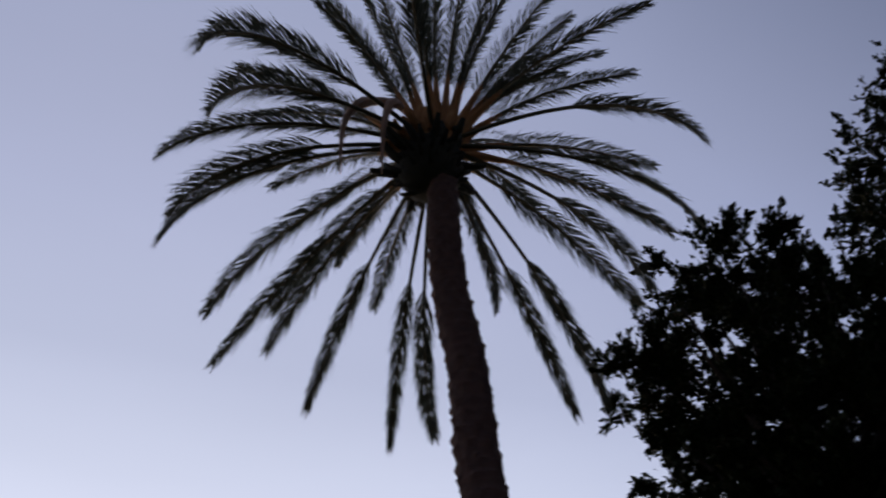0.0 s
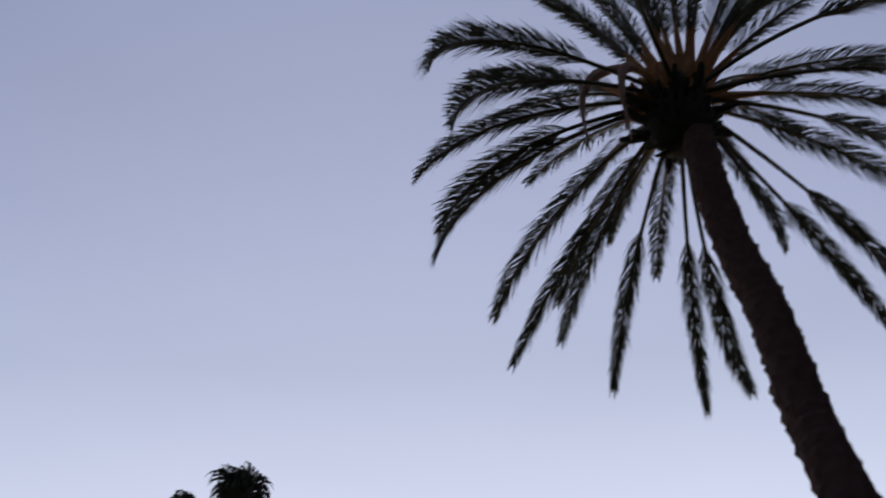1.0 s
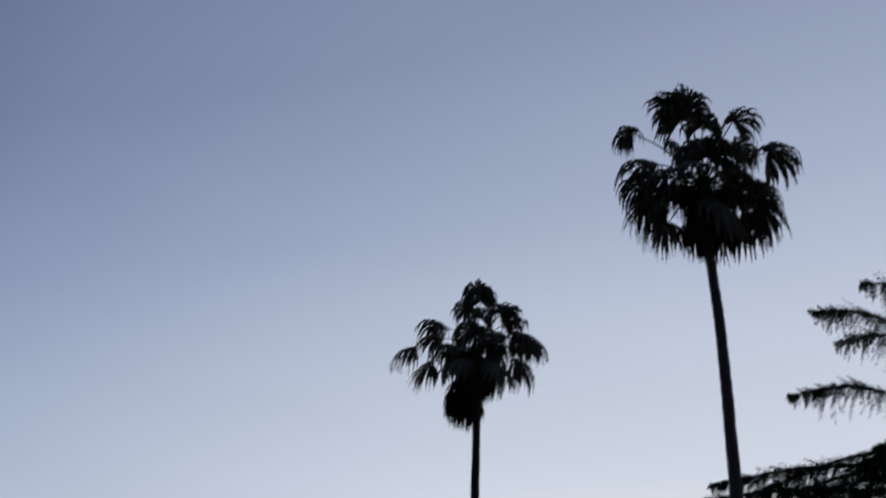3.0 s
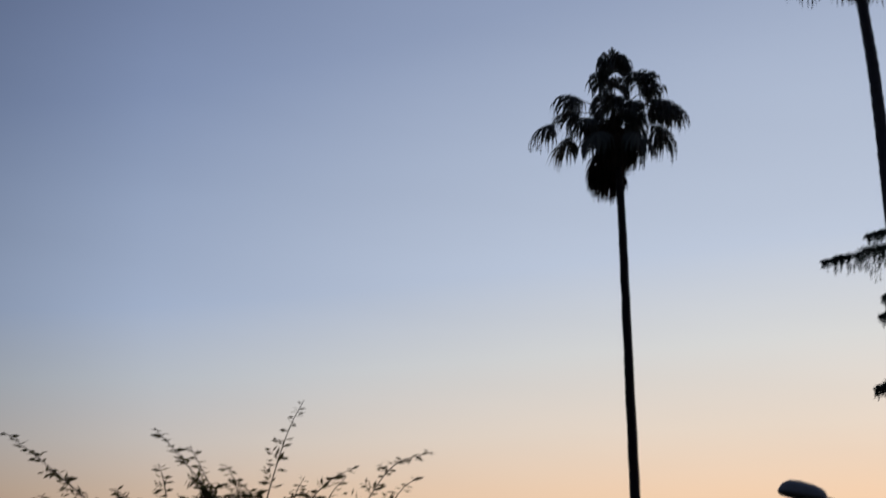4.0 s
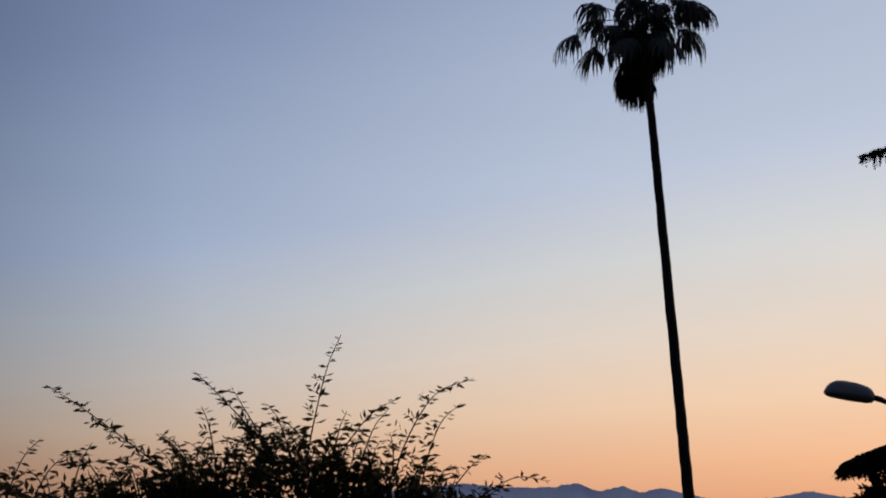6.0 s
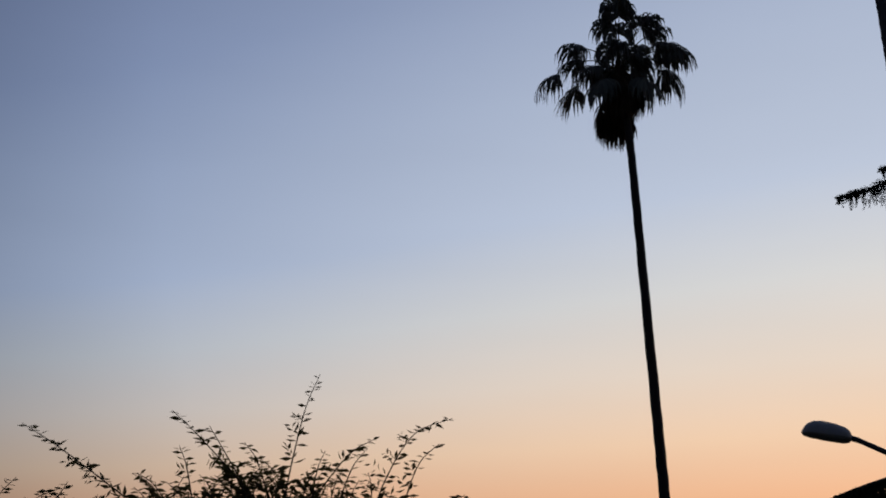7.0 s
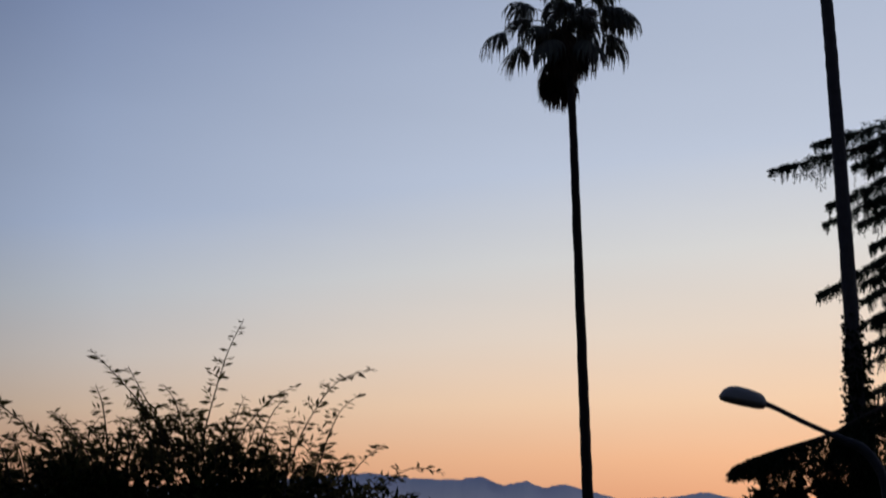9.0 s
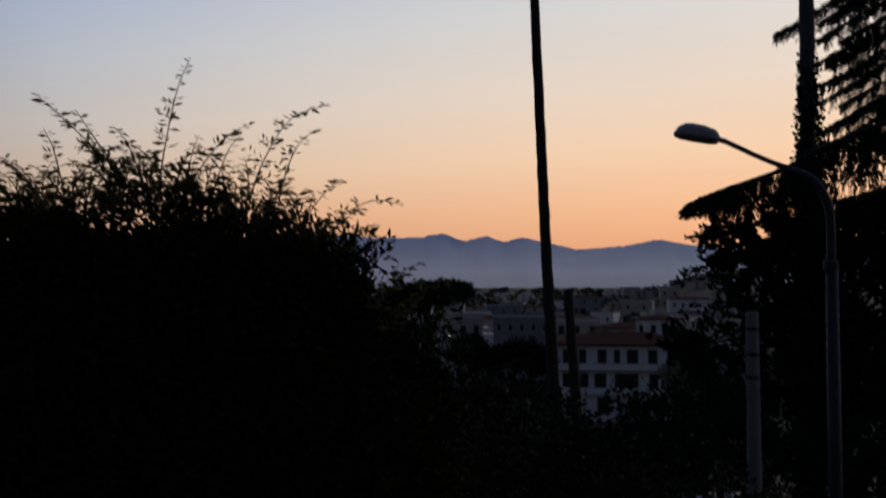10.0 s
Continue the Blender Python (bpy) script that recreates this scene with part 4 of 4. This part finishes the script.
def build_hedge():
    rng = np.random.default_rng(12)
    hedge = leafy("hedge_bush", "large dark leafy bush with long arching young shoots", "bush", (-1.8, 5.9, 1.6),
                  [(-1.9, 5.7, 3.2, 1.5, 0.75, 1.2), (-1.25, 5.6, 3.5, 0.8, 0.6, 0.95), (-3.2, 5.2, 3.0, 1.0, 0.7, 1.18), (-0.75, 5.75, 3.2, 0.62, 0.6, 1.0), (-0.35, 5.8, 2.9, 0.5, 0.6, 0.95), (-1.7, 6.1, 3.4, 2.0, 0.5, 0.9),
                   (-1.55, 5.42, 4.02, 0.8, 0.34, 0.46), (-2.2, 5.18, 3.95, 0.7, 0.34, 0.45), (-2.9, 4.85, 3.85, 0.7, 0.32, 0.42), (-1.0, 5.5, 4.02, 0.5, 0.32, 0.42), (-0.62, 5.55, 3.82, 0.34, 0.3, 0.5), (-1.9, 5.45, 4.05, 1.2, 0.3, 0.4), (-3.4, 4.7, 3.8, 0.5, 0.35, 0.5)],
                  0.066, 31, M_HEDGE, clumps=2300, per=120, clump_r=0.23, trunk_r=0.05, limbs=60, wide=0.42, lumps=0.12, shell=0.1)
    extra, rr = [], random.Random(3)
    for k in range(105):  # short shoots all along the top
        x = -3.3 + 2.75 * (k + rr.random()) / 105
        y = 5.44 - 0.13 * (x + 0.2) ** 2 * 0.62 + rr.uniform(-0.15, 0.2)
        z = float(np.interp(x, [-3.3, -2.6, -1.9, -1.4, -0.9, -0.6, -0.2], [4.1, 4.2, 4.38, 4.45, 4.34, 4.22, 3.85]))
        ln = rr.uniform(0.2, 0.42)
        lean = rr.uniform(-0.8, 0.8) + 0.4 * (x + 1.5)
        if k % 2 and -2.1 < x < -1.2:
            ln, z = ln + 0.06, z + 0.03
        extra.append((x, y, z, x + lean * ln, y + rr.uniform(-0.1, 0.1), z + ln * rr.uniform(0.75, 1.0), rr.uniform(0.01, 0.05)))
    for row in SHOOTS_A + SHOOTS_B + extra:
        a, b, bow = Vector(row[:3]) + Vector((0, 0, 0.01)), Vector(row[3:6]) + Vector((0, 0, 0.01)), row[6]
        L = (b - a).length
        sway = (b - a).normalized().cross(Vector((0.1, 1, 0)))
        if sway.z < 0:
            sway = -sway
        line = spline([a, a.lerp(b, 0.35) + sway * bow * 0.8, a.lerp(b, 0.75) + sway * bow, b], 30)
        sh = part("shoot", Shape().tube(line, [0.0045 * (1 - i / 34) + 0.0012 for i in range(30)], 5), M_STEM, hedge)
        P = np.array([tuple(p) for p in line])
        cs, ax, sz = [], [], []
        n = max(5, int(L * 27))
        for k in range(n):  # alternate leaves, now and then in pairs, nodding at the ends
            u = (k + 0.5) / n
            i = min(int(u * 29), 28)
            c = P[i]
            d = P[i + 1] - P[i]
            d = d / np.linalg.norm(d)
            sg = (1 if k % 2 else -1) * (-1 if d[0] < -0.8 else 1)
            out = np.array([sg * 0.93, 0.37 * sg, 0.0]) if abs(d[2]) > 0.3 else np.array([0.7 * np.sign(d[0]), 0.2, 0.6 * sg])
            size = (0.084 - 0.038 * u) * rng.uniform(0.8, 1.2)
            for q in range(1 + int(rng.random() < 0.7)):
                cs.append(c + d * rng.uniform(-0.008, 0.008))
                ax.append(out * (1 if q == 0 else -0.8) * rng.uniform(0.8, 1.1) + d * rng.uniform(0.1, 0.5) + np.array([0, 0, -0.12]) + rng.normal(0, 0.18, 3) * [1, 2.2, 1])
                sz.append(size * rng.uniform(0.75, 1.15))
            if u < 0.62 and k % 2 == 0:  # side twigs low down, each with leaves along it
                tw = out * rng.uniform(0.5, 1.0) + d * rng.uniform(0.4, 1.0) + rng.normal(0, 0.25, 3) * [1, 1.6, 1]
                tw = tw / np.linalg.norm(tw) * rng.uniform(0.08, 0.2) * (1.05 - u)
                for q in range(6):
                    v = (q + 0.6) / 6
                    cs.append(c + tw * v)
                    ax.append(tw / np.linalg.norm(tw) * 0.6 + np.cross(tw, [0.2, 1, 0.1]) / np.linalg.norm(tw) * (1 if q % 2 else -1) * 0.8 + rng.normal(0, 0.25, 3))
                    sz.append(size * rng.uniform(0.65, 1.0) * (1.1 - 0.4 * v))
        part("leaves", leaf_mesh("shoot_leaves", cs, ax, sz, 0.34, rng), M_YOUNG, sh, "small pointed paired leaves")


build_hedge()


# ---- street lamp ----
def build_lamp():
    lamp = thing("street_lamp", "grey steel street lamp with curved arm and flat oval head", "street lamp", place=(0, 0, 0))
    gz = ground_z(4.21, 10.7)
    low = Shape().tube([(4.25, 10.7, gz - 0.1), (4.24, 10.7, 2.0), (4.23, 10.69, 4.28)], [0.075, 0.072, 0.066], 16)
    part("pole", low, M_STEEL, lamp, smooth=True)
    part("collar", Shape().tube([(4.22, 10.69, 4.22), (4.22, 10.69, 4.25), (4.22, 10.69, 4.33), (4.22, 10.69, 4.36)], [0.07, 0.08, 0.08, 0.058], 16), M_STEEL, lamp, "steel joint collar")
    arm = spline([(4.22, 10.69, 4.3), (4.225, 10.69, 4.72), (4.19, 10.7, 4.99), (4.06, 10.75, 5.22), (3.87, 10.83, 5.335), (3.55, 10.93, 5.49), (3.2, 11.03, 5.68), (3.1, 11.06, 5.72)], 40)
    part("arm", Shape().tube(arm, [0.05 if i < 20 else 0.05 - 0.022 * (i - 20) / 5 if i < 25 else 0.028 for i in range(40)], 14), M_STEEL, lamp, "curved steel arm", smooth=True)
    # head: an oval shell, flatter below
    o, tip = Vector((3.135, 11.04, 5.705)), Vector((2.65, 11.17, 5.79))
    d = tip - o
    length = d.length
    d.normalize()
    side = d.cross(Vector((0, 0, 1))).normalized()
    up = side.cross(d)

    def shell(lo, hi, scale=1.0):
        s, n, m = Shape(), 22, 20
        for i in range(n):
            u = i / (n - 1)
            w = 0.15 * scale * float(np.interp(u, [0, 0.05, 0.2, 0.6, 0.85, 0.96, 1], [0.3, 0.6, 0.85, 1, 0.8, 0.45, 0.02]))
            h = scale * float(np.interp(u, [0, 0.04, 0.12, 0.35, 0.6, 0.78, 0.9, 0.97, 1], [0.03, 0.07, 0.105, 0.135, 0.148, 0.138, 0.1, 0.05, 0.01]))
            low = scale * float(np.interp(u, [0, 0.04, 0.15, 0.5, 0.85, 0.97, 1], [0.03, 0.055, 0.07, 0.066, 0.05, 0.036, 0.01]))
            for k in range(m):
                a = lo + (hi - lo) * k / (m - 1)
                z = math.sin(a)
                s.v.append(tuple(o + d * length * u + side * w * math.cos(a) + up * ((h if z > 0 else low) * z)))
        for i in range(n - 1):
            for k in range(m - 1):
                q = i * m + k
                s.f.append((q, q + 1, q + m + 1, q + m))
        return s

    part("housing", shell(-0.05, math.pi + 0.05), M_HEAD, lamp, "grey rounded lamp housing", smooth=True)
    part("lens", shell(math.pi, 2 * math.pi, 0.96), M_LENS, lamp, "dusty unlit lamp glass", smooth=True)
    part("bracket", Shape().tube([Vector((3.1, 11.05, 5.715)), Vector((3.2, 11.02, 5.68))], [0.03, 0.031], 12), M_STEEL, lamp)


build_lamp()


def build_post():
    post = thing("utility_post", "plain grey concrete post with metal clamp bands", "post")
    gz = ground_z(3.27, 10.39)
    part("shaft", Shape().tube([(3.285, 10.39, gz - 0.1), (3.28, 10.39, 1.9), (3.27, 10.39, 3.78), (3.27, 10.39, 3.8)], [0.08, 0.074, 0.066, 0.06], 16), M_POST, post, smooth=False)
    for z in (3.62, 3.36, 3.12):
        part("band", Shape().tube([(3.27, 10.39, z - 0.02), (3.27, 10.39, z + 0.02)], [0.072 - 0.002 * (z - 3), 0.072 - 0.002 * (z - 3)], 16), M_STEEL, post, "rusty clamp band")


build_post()


def build_cut_trunk():
    s = thing("cut_palm_trunk", "bare brown trunk of a cut-off palm", "tree trunk")
    pts = spline([(4.75, 33.8, -4.2), (4.55, 33.8, 0.5), (4.42, 33.8, 2.4), (4.32, 33.8, 3.9)], 40)
    sh = Shape()
    for i, p in enumerate(pts):
        for k in range(14):
            a = 2 * math.pi * k / 14
            r = 0.2 * (1 - 0.2 * i / 40) + 0.03 * noise.noise((p.z * 4, a * 2, 9))
            sh.v.append((p.x + r * math.cos(a), p.y + r * math.sin(a), p.z + (0.06 * math.sin(a * 3) if i == 39 else 0)))
    for i in range(39):
        for k in range(14):
            a, b = i * 14 + k, i * 14 + (k + 1) % 14
            sh.f.append((a, b, b + 14, a + 14))
    sh.f.append(tuple(range(39 * 14, 40 * 14)))
    part("trunk", sh, M_BARK, s)


build_cut_trunk()


def cable(name, a, b, sag, label):
    a, b = Vector(a), Vector(b)
    pts = [a.lerp(b, k / 24) - Vector((0, 0, sag * 4 * (k / 24) * (1 - k / 24))) for k in range(25)]
    tagged(part(name, Shape().tube(pts, [0.012] * 25, 5), M_CABLE), label, "cable")


cable("overhead_cable", (4.4, 33.8, 2.5), (-4.0, 50.0, 1.3), 0.5, "thin black overhead cable tied to the cut trunk")


# ---- car ----
def build_car():
    x, y = 3.8, 12.9
    z = ground_z(x, y)
    car = thing("parked_car", "small white parked car seen by its roof", "car")
    car.matrix_basis = pose(x, y, z, 0, 0, 8)
    prof = [(-1.95, 0.3), (-2.0, 0.62), (-1.75, 0.8), (-1.05, 0.92), (-0.45, 1.36), (0.2, 1.45), (0.95, 1.42), (1.55, 1.05), (1.9, 0.92), (1.98, 0.55), (1.92, 0.3)]
    s, rows = Shape(), 9
    for j in range(rows):
        v = -1 + 2 * j / (rows - 1)
        for (py, pz) in prof:
            inset = 0.12 * max(0, pz - 0.9) / 0.5
            s.v.append((v * (0.82 - inset), py * (1 - 0.03 * v * v), pz - 0.09 * abs(v) ** 3 * (pz > 0.9)))
    n = len(prof)
    for j in range(rows - 1):
        for i in range(n - 1):
            q = j * n + i
            s.f.append((q, q + n, q + n + 1, q + 1))
    s.f.append(tuple(range(n)))
    s.f.append(tuple(reversed(range((rows - 1) * n, rows * n))))
    part("body", s, M_CARPAINT, car, "white painted body", smooth=True)
    for nm, y0, z0, y1, z1 in (("windscreen", -1.0, 0.95, -0.5, 1.32), ("rear_window", 1.0, 1.38, 1.5, 1.08)):
        g = Shape()
        g.face((-0.62, y0, z0 + 0.02), (0.62, y0, z0 + 0.02), (0.55, y1, z1 + 0.02), (-0.55, y1, z1 + 0.02))
        part(nm, g, M_GLASS, car, "dark glass")
    for sx in (-1, 1):
        g = Shape().box(sx * 0.735 - 0.03, -0.7, 0.95, sx * 0.735 + 0.03, 1.2, 1.25)
        part("side_window", g, M_GLASS, car, "dark glass")
        for wy in (-1.25, 1.25):
            w = part("wheel", Shape().tube([(sx * 0.66, wy, 0.3), (sx * 0.84, wy, 0.3)], [0.3, 0.3], 20), M_RUBBER, car, "black tyre")
            part("rim", Shape().tube([(sx * 0.83, wy, 0.3), (sx * 0.85, wy, 0.3)], [0.19, 0.17], 16), M_STEEL, w, "steel rim")
        part("headlight", Shape().box(sx * 0.6 - 0.14, -2.01, 0.62, sx * 0.6 + 0.14, -1.9, 0.74), M_LENS, car)


build_car()


# ---- town ----
def house(name, label, x, y, base, top, w, d, turn, wall_mat, roof, storeys, cols, group="town houses", win=(0.9, 1.3), bands=False, roof_mat=None, over=0.45):
    """A block with storeys of windows; roof: 'flat' or 'hip'."""
    h = thing(name, label, "house", group)
    h.matrix_basis = pose(x, y, base, 0, 0, turn)
    H = top - base
    part("wall", Shape().box(-w / 2, -d / 2, 0, w / 2, d / 2, H), wall_mat, h)
    if roof == "flat":
        rf = part("roof", Shape().box(-w / 2 - 0.15, -d / 2 - 0.15, H, w / 2 + 0.15, d / 2 + 0.15, H + 0.25), roof_mat or M_FLATROOF, h)
        part("parapet", Shape().box(-w / 2 - 0.1, -d / 2 - 0.1, H + 0.25, w / 2 + 0.1, -d / 2 + 0.1, H + 0.6), wall_mat, rf)
    else:
        o, r = over, Shape()
        a = [(-w / 2 - o, -d / 2 - o, H), (w / 2 + o, -d / 2 - o, H), (w / 2 + o, d / 2 + o, H), (-w / 2 - o, d / 2 + o, H)]
        k = min(w, d) * 0.42
        rise = k * 0.2
        e = [(-w / 2 + k, 0, H + rise), (w / 2 - k, 0, H + rise)]
        r.face(a[0], a[1], e[1], e[0])
        r.face(a[2], a[3], e[0], e[1])
        r.face(a[1], a[2], e[1])
        r.face(a[3], a[0], e[0])
        r.box(-w / 2 - o, -d / 2 - o, H - 0.14, w / 2 + o, d / 2 + o, H - 0.003)
        rf = part("roof", r, roof_mat or M_TILE, h)
        part("chimney", Shape().box(-w * 0.2, 0.4, H + rise * 0.4, -w * 0.2 + 0.6, 1.0, H + rise + 0.7), wall_mat, rf)
    sh = H / storeys
    glass = Shape().box(-win[0] / 2, -0.05, 0, win[0] / 2, 0.03, win[1]).mesh("pane")
    glass.materials.append(M_SHUTTER)
    rim = Shape()
    for q in ((-win[0] / 2 - 0.08, -0.08, -win[0] / 2, 0.0), (win[0] / 2, 0.0, win[0] / 2 + 0.08, 0.0)):
        rim.box(q[0], -0.08, -0.05, q[2], 0.02, win[1] + 0.05)
    rim.box(-win[0] / 2 - 0.14, -0.14, -0.12, win[0] / 2 + 0.14, 0.02, -0.05)
    rim = rim.mesh("window_frame")
    rim.materials.append(M_FRAME)
    for st in range(storeys):
        for c in range(cols):
            wx = -w / 2 + w * (c + 0.5) / cols
            wn = part("window", glass, None, h)
            wn.location = (wx, -d / 2 - 0.01, st * sh + 0.95)
            part("window_frame", rim, None, wn)
        if bands and st:
            part("balcony", Shape().box(-w / 2 - 0.9, -d / 2 - 1.1, st * sh - 0.1, w / 2 + 0.9, -d / 2 - 0.003, st * sh + 0.12).box(-w / 2 - 0.9, -d / 2 - 1.1, st * sh + 0.12, w / 2 + 0.9, -d / 2 - 1.0, st * sh + 0.75), wall_mat, h, "white balcony with solid parapet")
    return h


def white_house():
    """Three storeys with a red hipped roof, long solid balconies and shuttered windows of several widths."""
    h = thing("house", "white three-storey house with red tiled roof and long balconies", "house", "town houses")
    h.matrix_basis = pose(21.8, 122.0, -12.8, 0, 0, -7)
    w, d, H, st = 15.0, 10.0, 9.9, 2.83
    part("wall", Shape().box(-w / 2, -d / 2, 0, w / 2, d / 2, H), M_PLASTER, h)
    o, r = 0.9, Shape()
    a = [(-w / 2 - o, -d / 2 - o, H), (w / 2 + o, -d / 2 - o, H), (w / 2 + o, d / 2 + o, H), (-w / 2 - o, d / 2 + o, H)]
    e = [(-w / 2 + 4, 0, H + 1.25), (w / 2 - 4, 0, H + 1.25)]
    for q in ((a[0], a[1], e[1], e[0]), (a[2], a[3], e[0], e[1]), (a[1], a[2], e[1]), (a[3], a[0], e[0])):
        r.face(*q)
    r.box(-w / 2 - o, -d / 2 - o, H - 0.16, w / 2 + o, d / 2 + o, H - 0.003)
    roof = part("roof", r, M_TILE, h)
    part("chimney", Shape().box(3.0, 0.5, H + 0.6, 3.7, 1.2, H + 2.1), M_PLASTER, roof)
    for k in (1, 2):
        z = H - st * k
        bal = part("balcony", Shape().box(-w / 2 - 0.4, -d / 2 - 1.2, z - 0.16, w / 2, -d / 2 - 0.003, z), M_PLASTER, h, "white balcony slab")
        rail = Shape().box(-w / 2 - 0.4, -d / 2 - 1.2, z + 0.003, w / 2, -d / 2 - 1.08, z + 0.56)
        part("parapet", rail, M_PLASTER, bal, "solid white balcony parapet")
        part("coping", Shape().box(-w / 2 - 0.45, -d / 2 - 1.25, z + 0.563, w / 2 + 0.05, -d / 2 - 1.03, z + 0.63), M_FRAME, bal)
    for k, row in enumerate((((-6.4, 0.95), (-4.6, 0.8), (-2.3, 1.0), (-0.55, 0.65), (1.25, 1.25), (3.6, 1.0), (5.8, 1.0)),
                             ((-6.4, 1.0), (-4.4, 0.9), (-2.5, 1.3), (0.55, 2.7), (3.7, 1.0), (5.8, 1.2)), ((-6.0, 1.1), (-2.2, 1.3), (1.4, 1.2), (4.8, 1.2)))):
        z = H - st * (k + 1) + 0.05
        for x, wide in row:
            win = part("window", Shape().box(x - wide / 2, -d / 2 - 0.03, z + 0.1, x + wide / 2, -d / 2 + 0.02, z + 2.1), M_SHUTTER, h, "dark shuttered balcony door")
            rim = Shape()
            for x0, x1, z0, z1 in ((x - wide / 2 - 0.09, x - wide / 2, z + 0.1, z + 2.1), (x + wide / 2, x + wide / 2 + 0.09, z + 0.1, z + 2.1), (x - wide / 2 - 0.09, x + wide / 2 + 0.09, z + 2.1, z + 2.2)):
                rim.box(x0, -d / 2 - 0.06, z0, x1, -d / 2 + 0.01, z1)
            part("window_frame", rim, M_FRAME, win)


def build_town():
    rng = random.Random(17)
    white_house()
    house("house", "white upper block with small red tiled roof", 28.6, 131.0, -13.2, -0.3, 5.8, 6.0, -11, M_PLASTER, "hip", 4, 4, win=(0.6, 1.5), over=0.3)
    house("house", "dark grey clad hall with pale flat roof", 11.9, 150.0, -15.5, -0.6, 8.4, 9.0, -3, M_PLASTER_G, "flat", 5, 5, win=(0.6, 0.9))
    house("house", "pale plastered house with flat roof", 3.3, 156.0, -15.5, -0.9, 6.0, 8.0, -2, M_PLASTER_B, "flat", 4, 3, win=(0.8, 1.5))
    house("house", "beige house with balconies and flat roof", 21.0, 165.0, -16.5, -1.8, 10.0, 9.0, -6, M_PLASTER_B, "flat", 5, 4, bands=True)
    house("house", "beige house with red tiled roof", 29.0, 150.0, -15.5, -2.2, 11.0, 9.0, -10, M_PLASTER_B, "hip", 5, 4)
    house("house", "dark grey house with pale flat roof", 39.5, 140.0, -14.5, -4.6, 9.0, 8.0, -14, M_PLASTER_G, "flat", 4, 4)
    for k in range(70):
        y = 190 + 1100 * (k / 69) ** 1.6
        u = -0.05 + 0.36 * ((k * 0.618034) % 1.0)
        x = y * u
        gz = ground_z(x, y)
        tall = rng.uniform(5.5, 8.6) + (3 if rng.random() < 0.12 else 0) - 2.5 * (y > 500)
        wide = rng.uniform(8, 17)
        far = y > 420
        mat = rng.choice((M_PLASTER, M_PLASTER_B, M_PLASTER_B, M_PLASTER_G))
        flat = rng.random() < 0.78
        house("house", ("distant flat-roofed town house" if flat else "distant town house with red tiled roof"), x, y, gz - 1, gz + tall, wide, rng.uniform(8, 12), rng.uniform(-25, 20), mat,
              "flat" if flat else "hip", max(2, int(tall / 3.2)), max(2, int(wide / (5.0 if far else 3.2))), win=((1.3, 1.6) if far else (0.95, 1.4)))


build_town()


def build_town_lamp(x, y, top):
    """A small lit street lamp down in the town."""
    glow = bpy.data.materials.new("lit_lamp_globe")
    glow.use_nodes = True
    b = glow.node_tree.nodes["Principled BSDF"]
    b.inputs["Base Color"].default_value, b.inputs["Emission Color"].default_value = (0.8, 0.8, 0.78, 1), (1.0, 0.95, 0.88, 1)
    b.inputs["Emission Strength"].default_value = 1.2
    gz = ground_z(x, y)
    lamp = thing("town_street_lamp", "small lit street lamp below the houses", "street lamp", place=(x, y, gz))
    part("pole", Shape().tube([(0, 0, -0.2), (0, 0, top - gz - 0.2)], [0.07, 0.05], 8), M_STEEL, lamp)
    r = 0.1
    part("globe", Shape().tube([(0, 0, top - gz + r * math.sin(e)) for e in (-1.3, -0.8, -0.3, 0.3, 0.8, 1.3)], [r * math.cos(e) for e in (-1.3, -0.8, -0.3, 0.3, 0.8, 1.3)], 10), glow, lamp, "glowing white globe", smooth=True)


build_town_lamp(0.72, 112.0, -1.55)


def build_far_trees():
    rng = np.random.default_rng(77)
    cs, ax, sz = [], [], []
    for k in range(560):
        y = 130 + 1500 * rng.random() ** 1.7 if k < 420 else rng.uniform(900, 1900)
        x = y * rng.uniform(-0.12, 0.42)
        z = ground_z(x, y)
        r = rng.uniform(1.6, 3.4) * (1 + y / 2500)
        if k >= 420:
            r *= 0.9
        if k in (5, 6, 7):  # a clump of taller trees
            y, x, r = 620.0, 128.0 + 5 * k, 6.0
            z = ground_z(x, y) + 4
        m = 90
        o = rng.normal(size=(m, 3))
        o = o / np.linalg.norm(o, axis=1)[:, None] * rng.uniform(0.5, 1, (m, 1)) * [r, r, r * 0.8]
        cs.append(o + [x, y, z + r * 0.6])
        ax.append(o + rng.normal(0, 1.0, (m, 3)))
        sz.append(rng.uniform(0.5, 1.0, m) * r * 0.6)
    me = leaf_mesh("far_woods", np.concatenate(cs), np.concatenate(ax), np.concatenate(sz), 0.7, rng)
    tagged(part("far_woods", me, M_LEAF), "dark trees scattered through the distant town", "trees", kind="stuff")


build_far_trees()
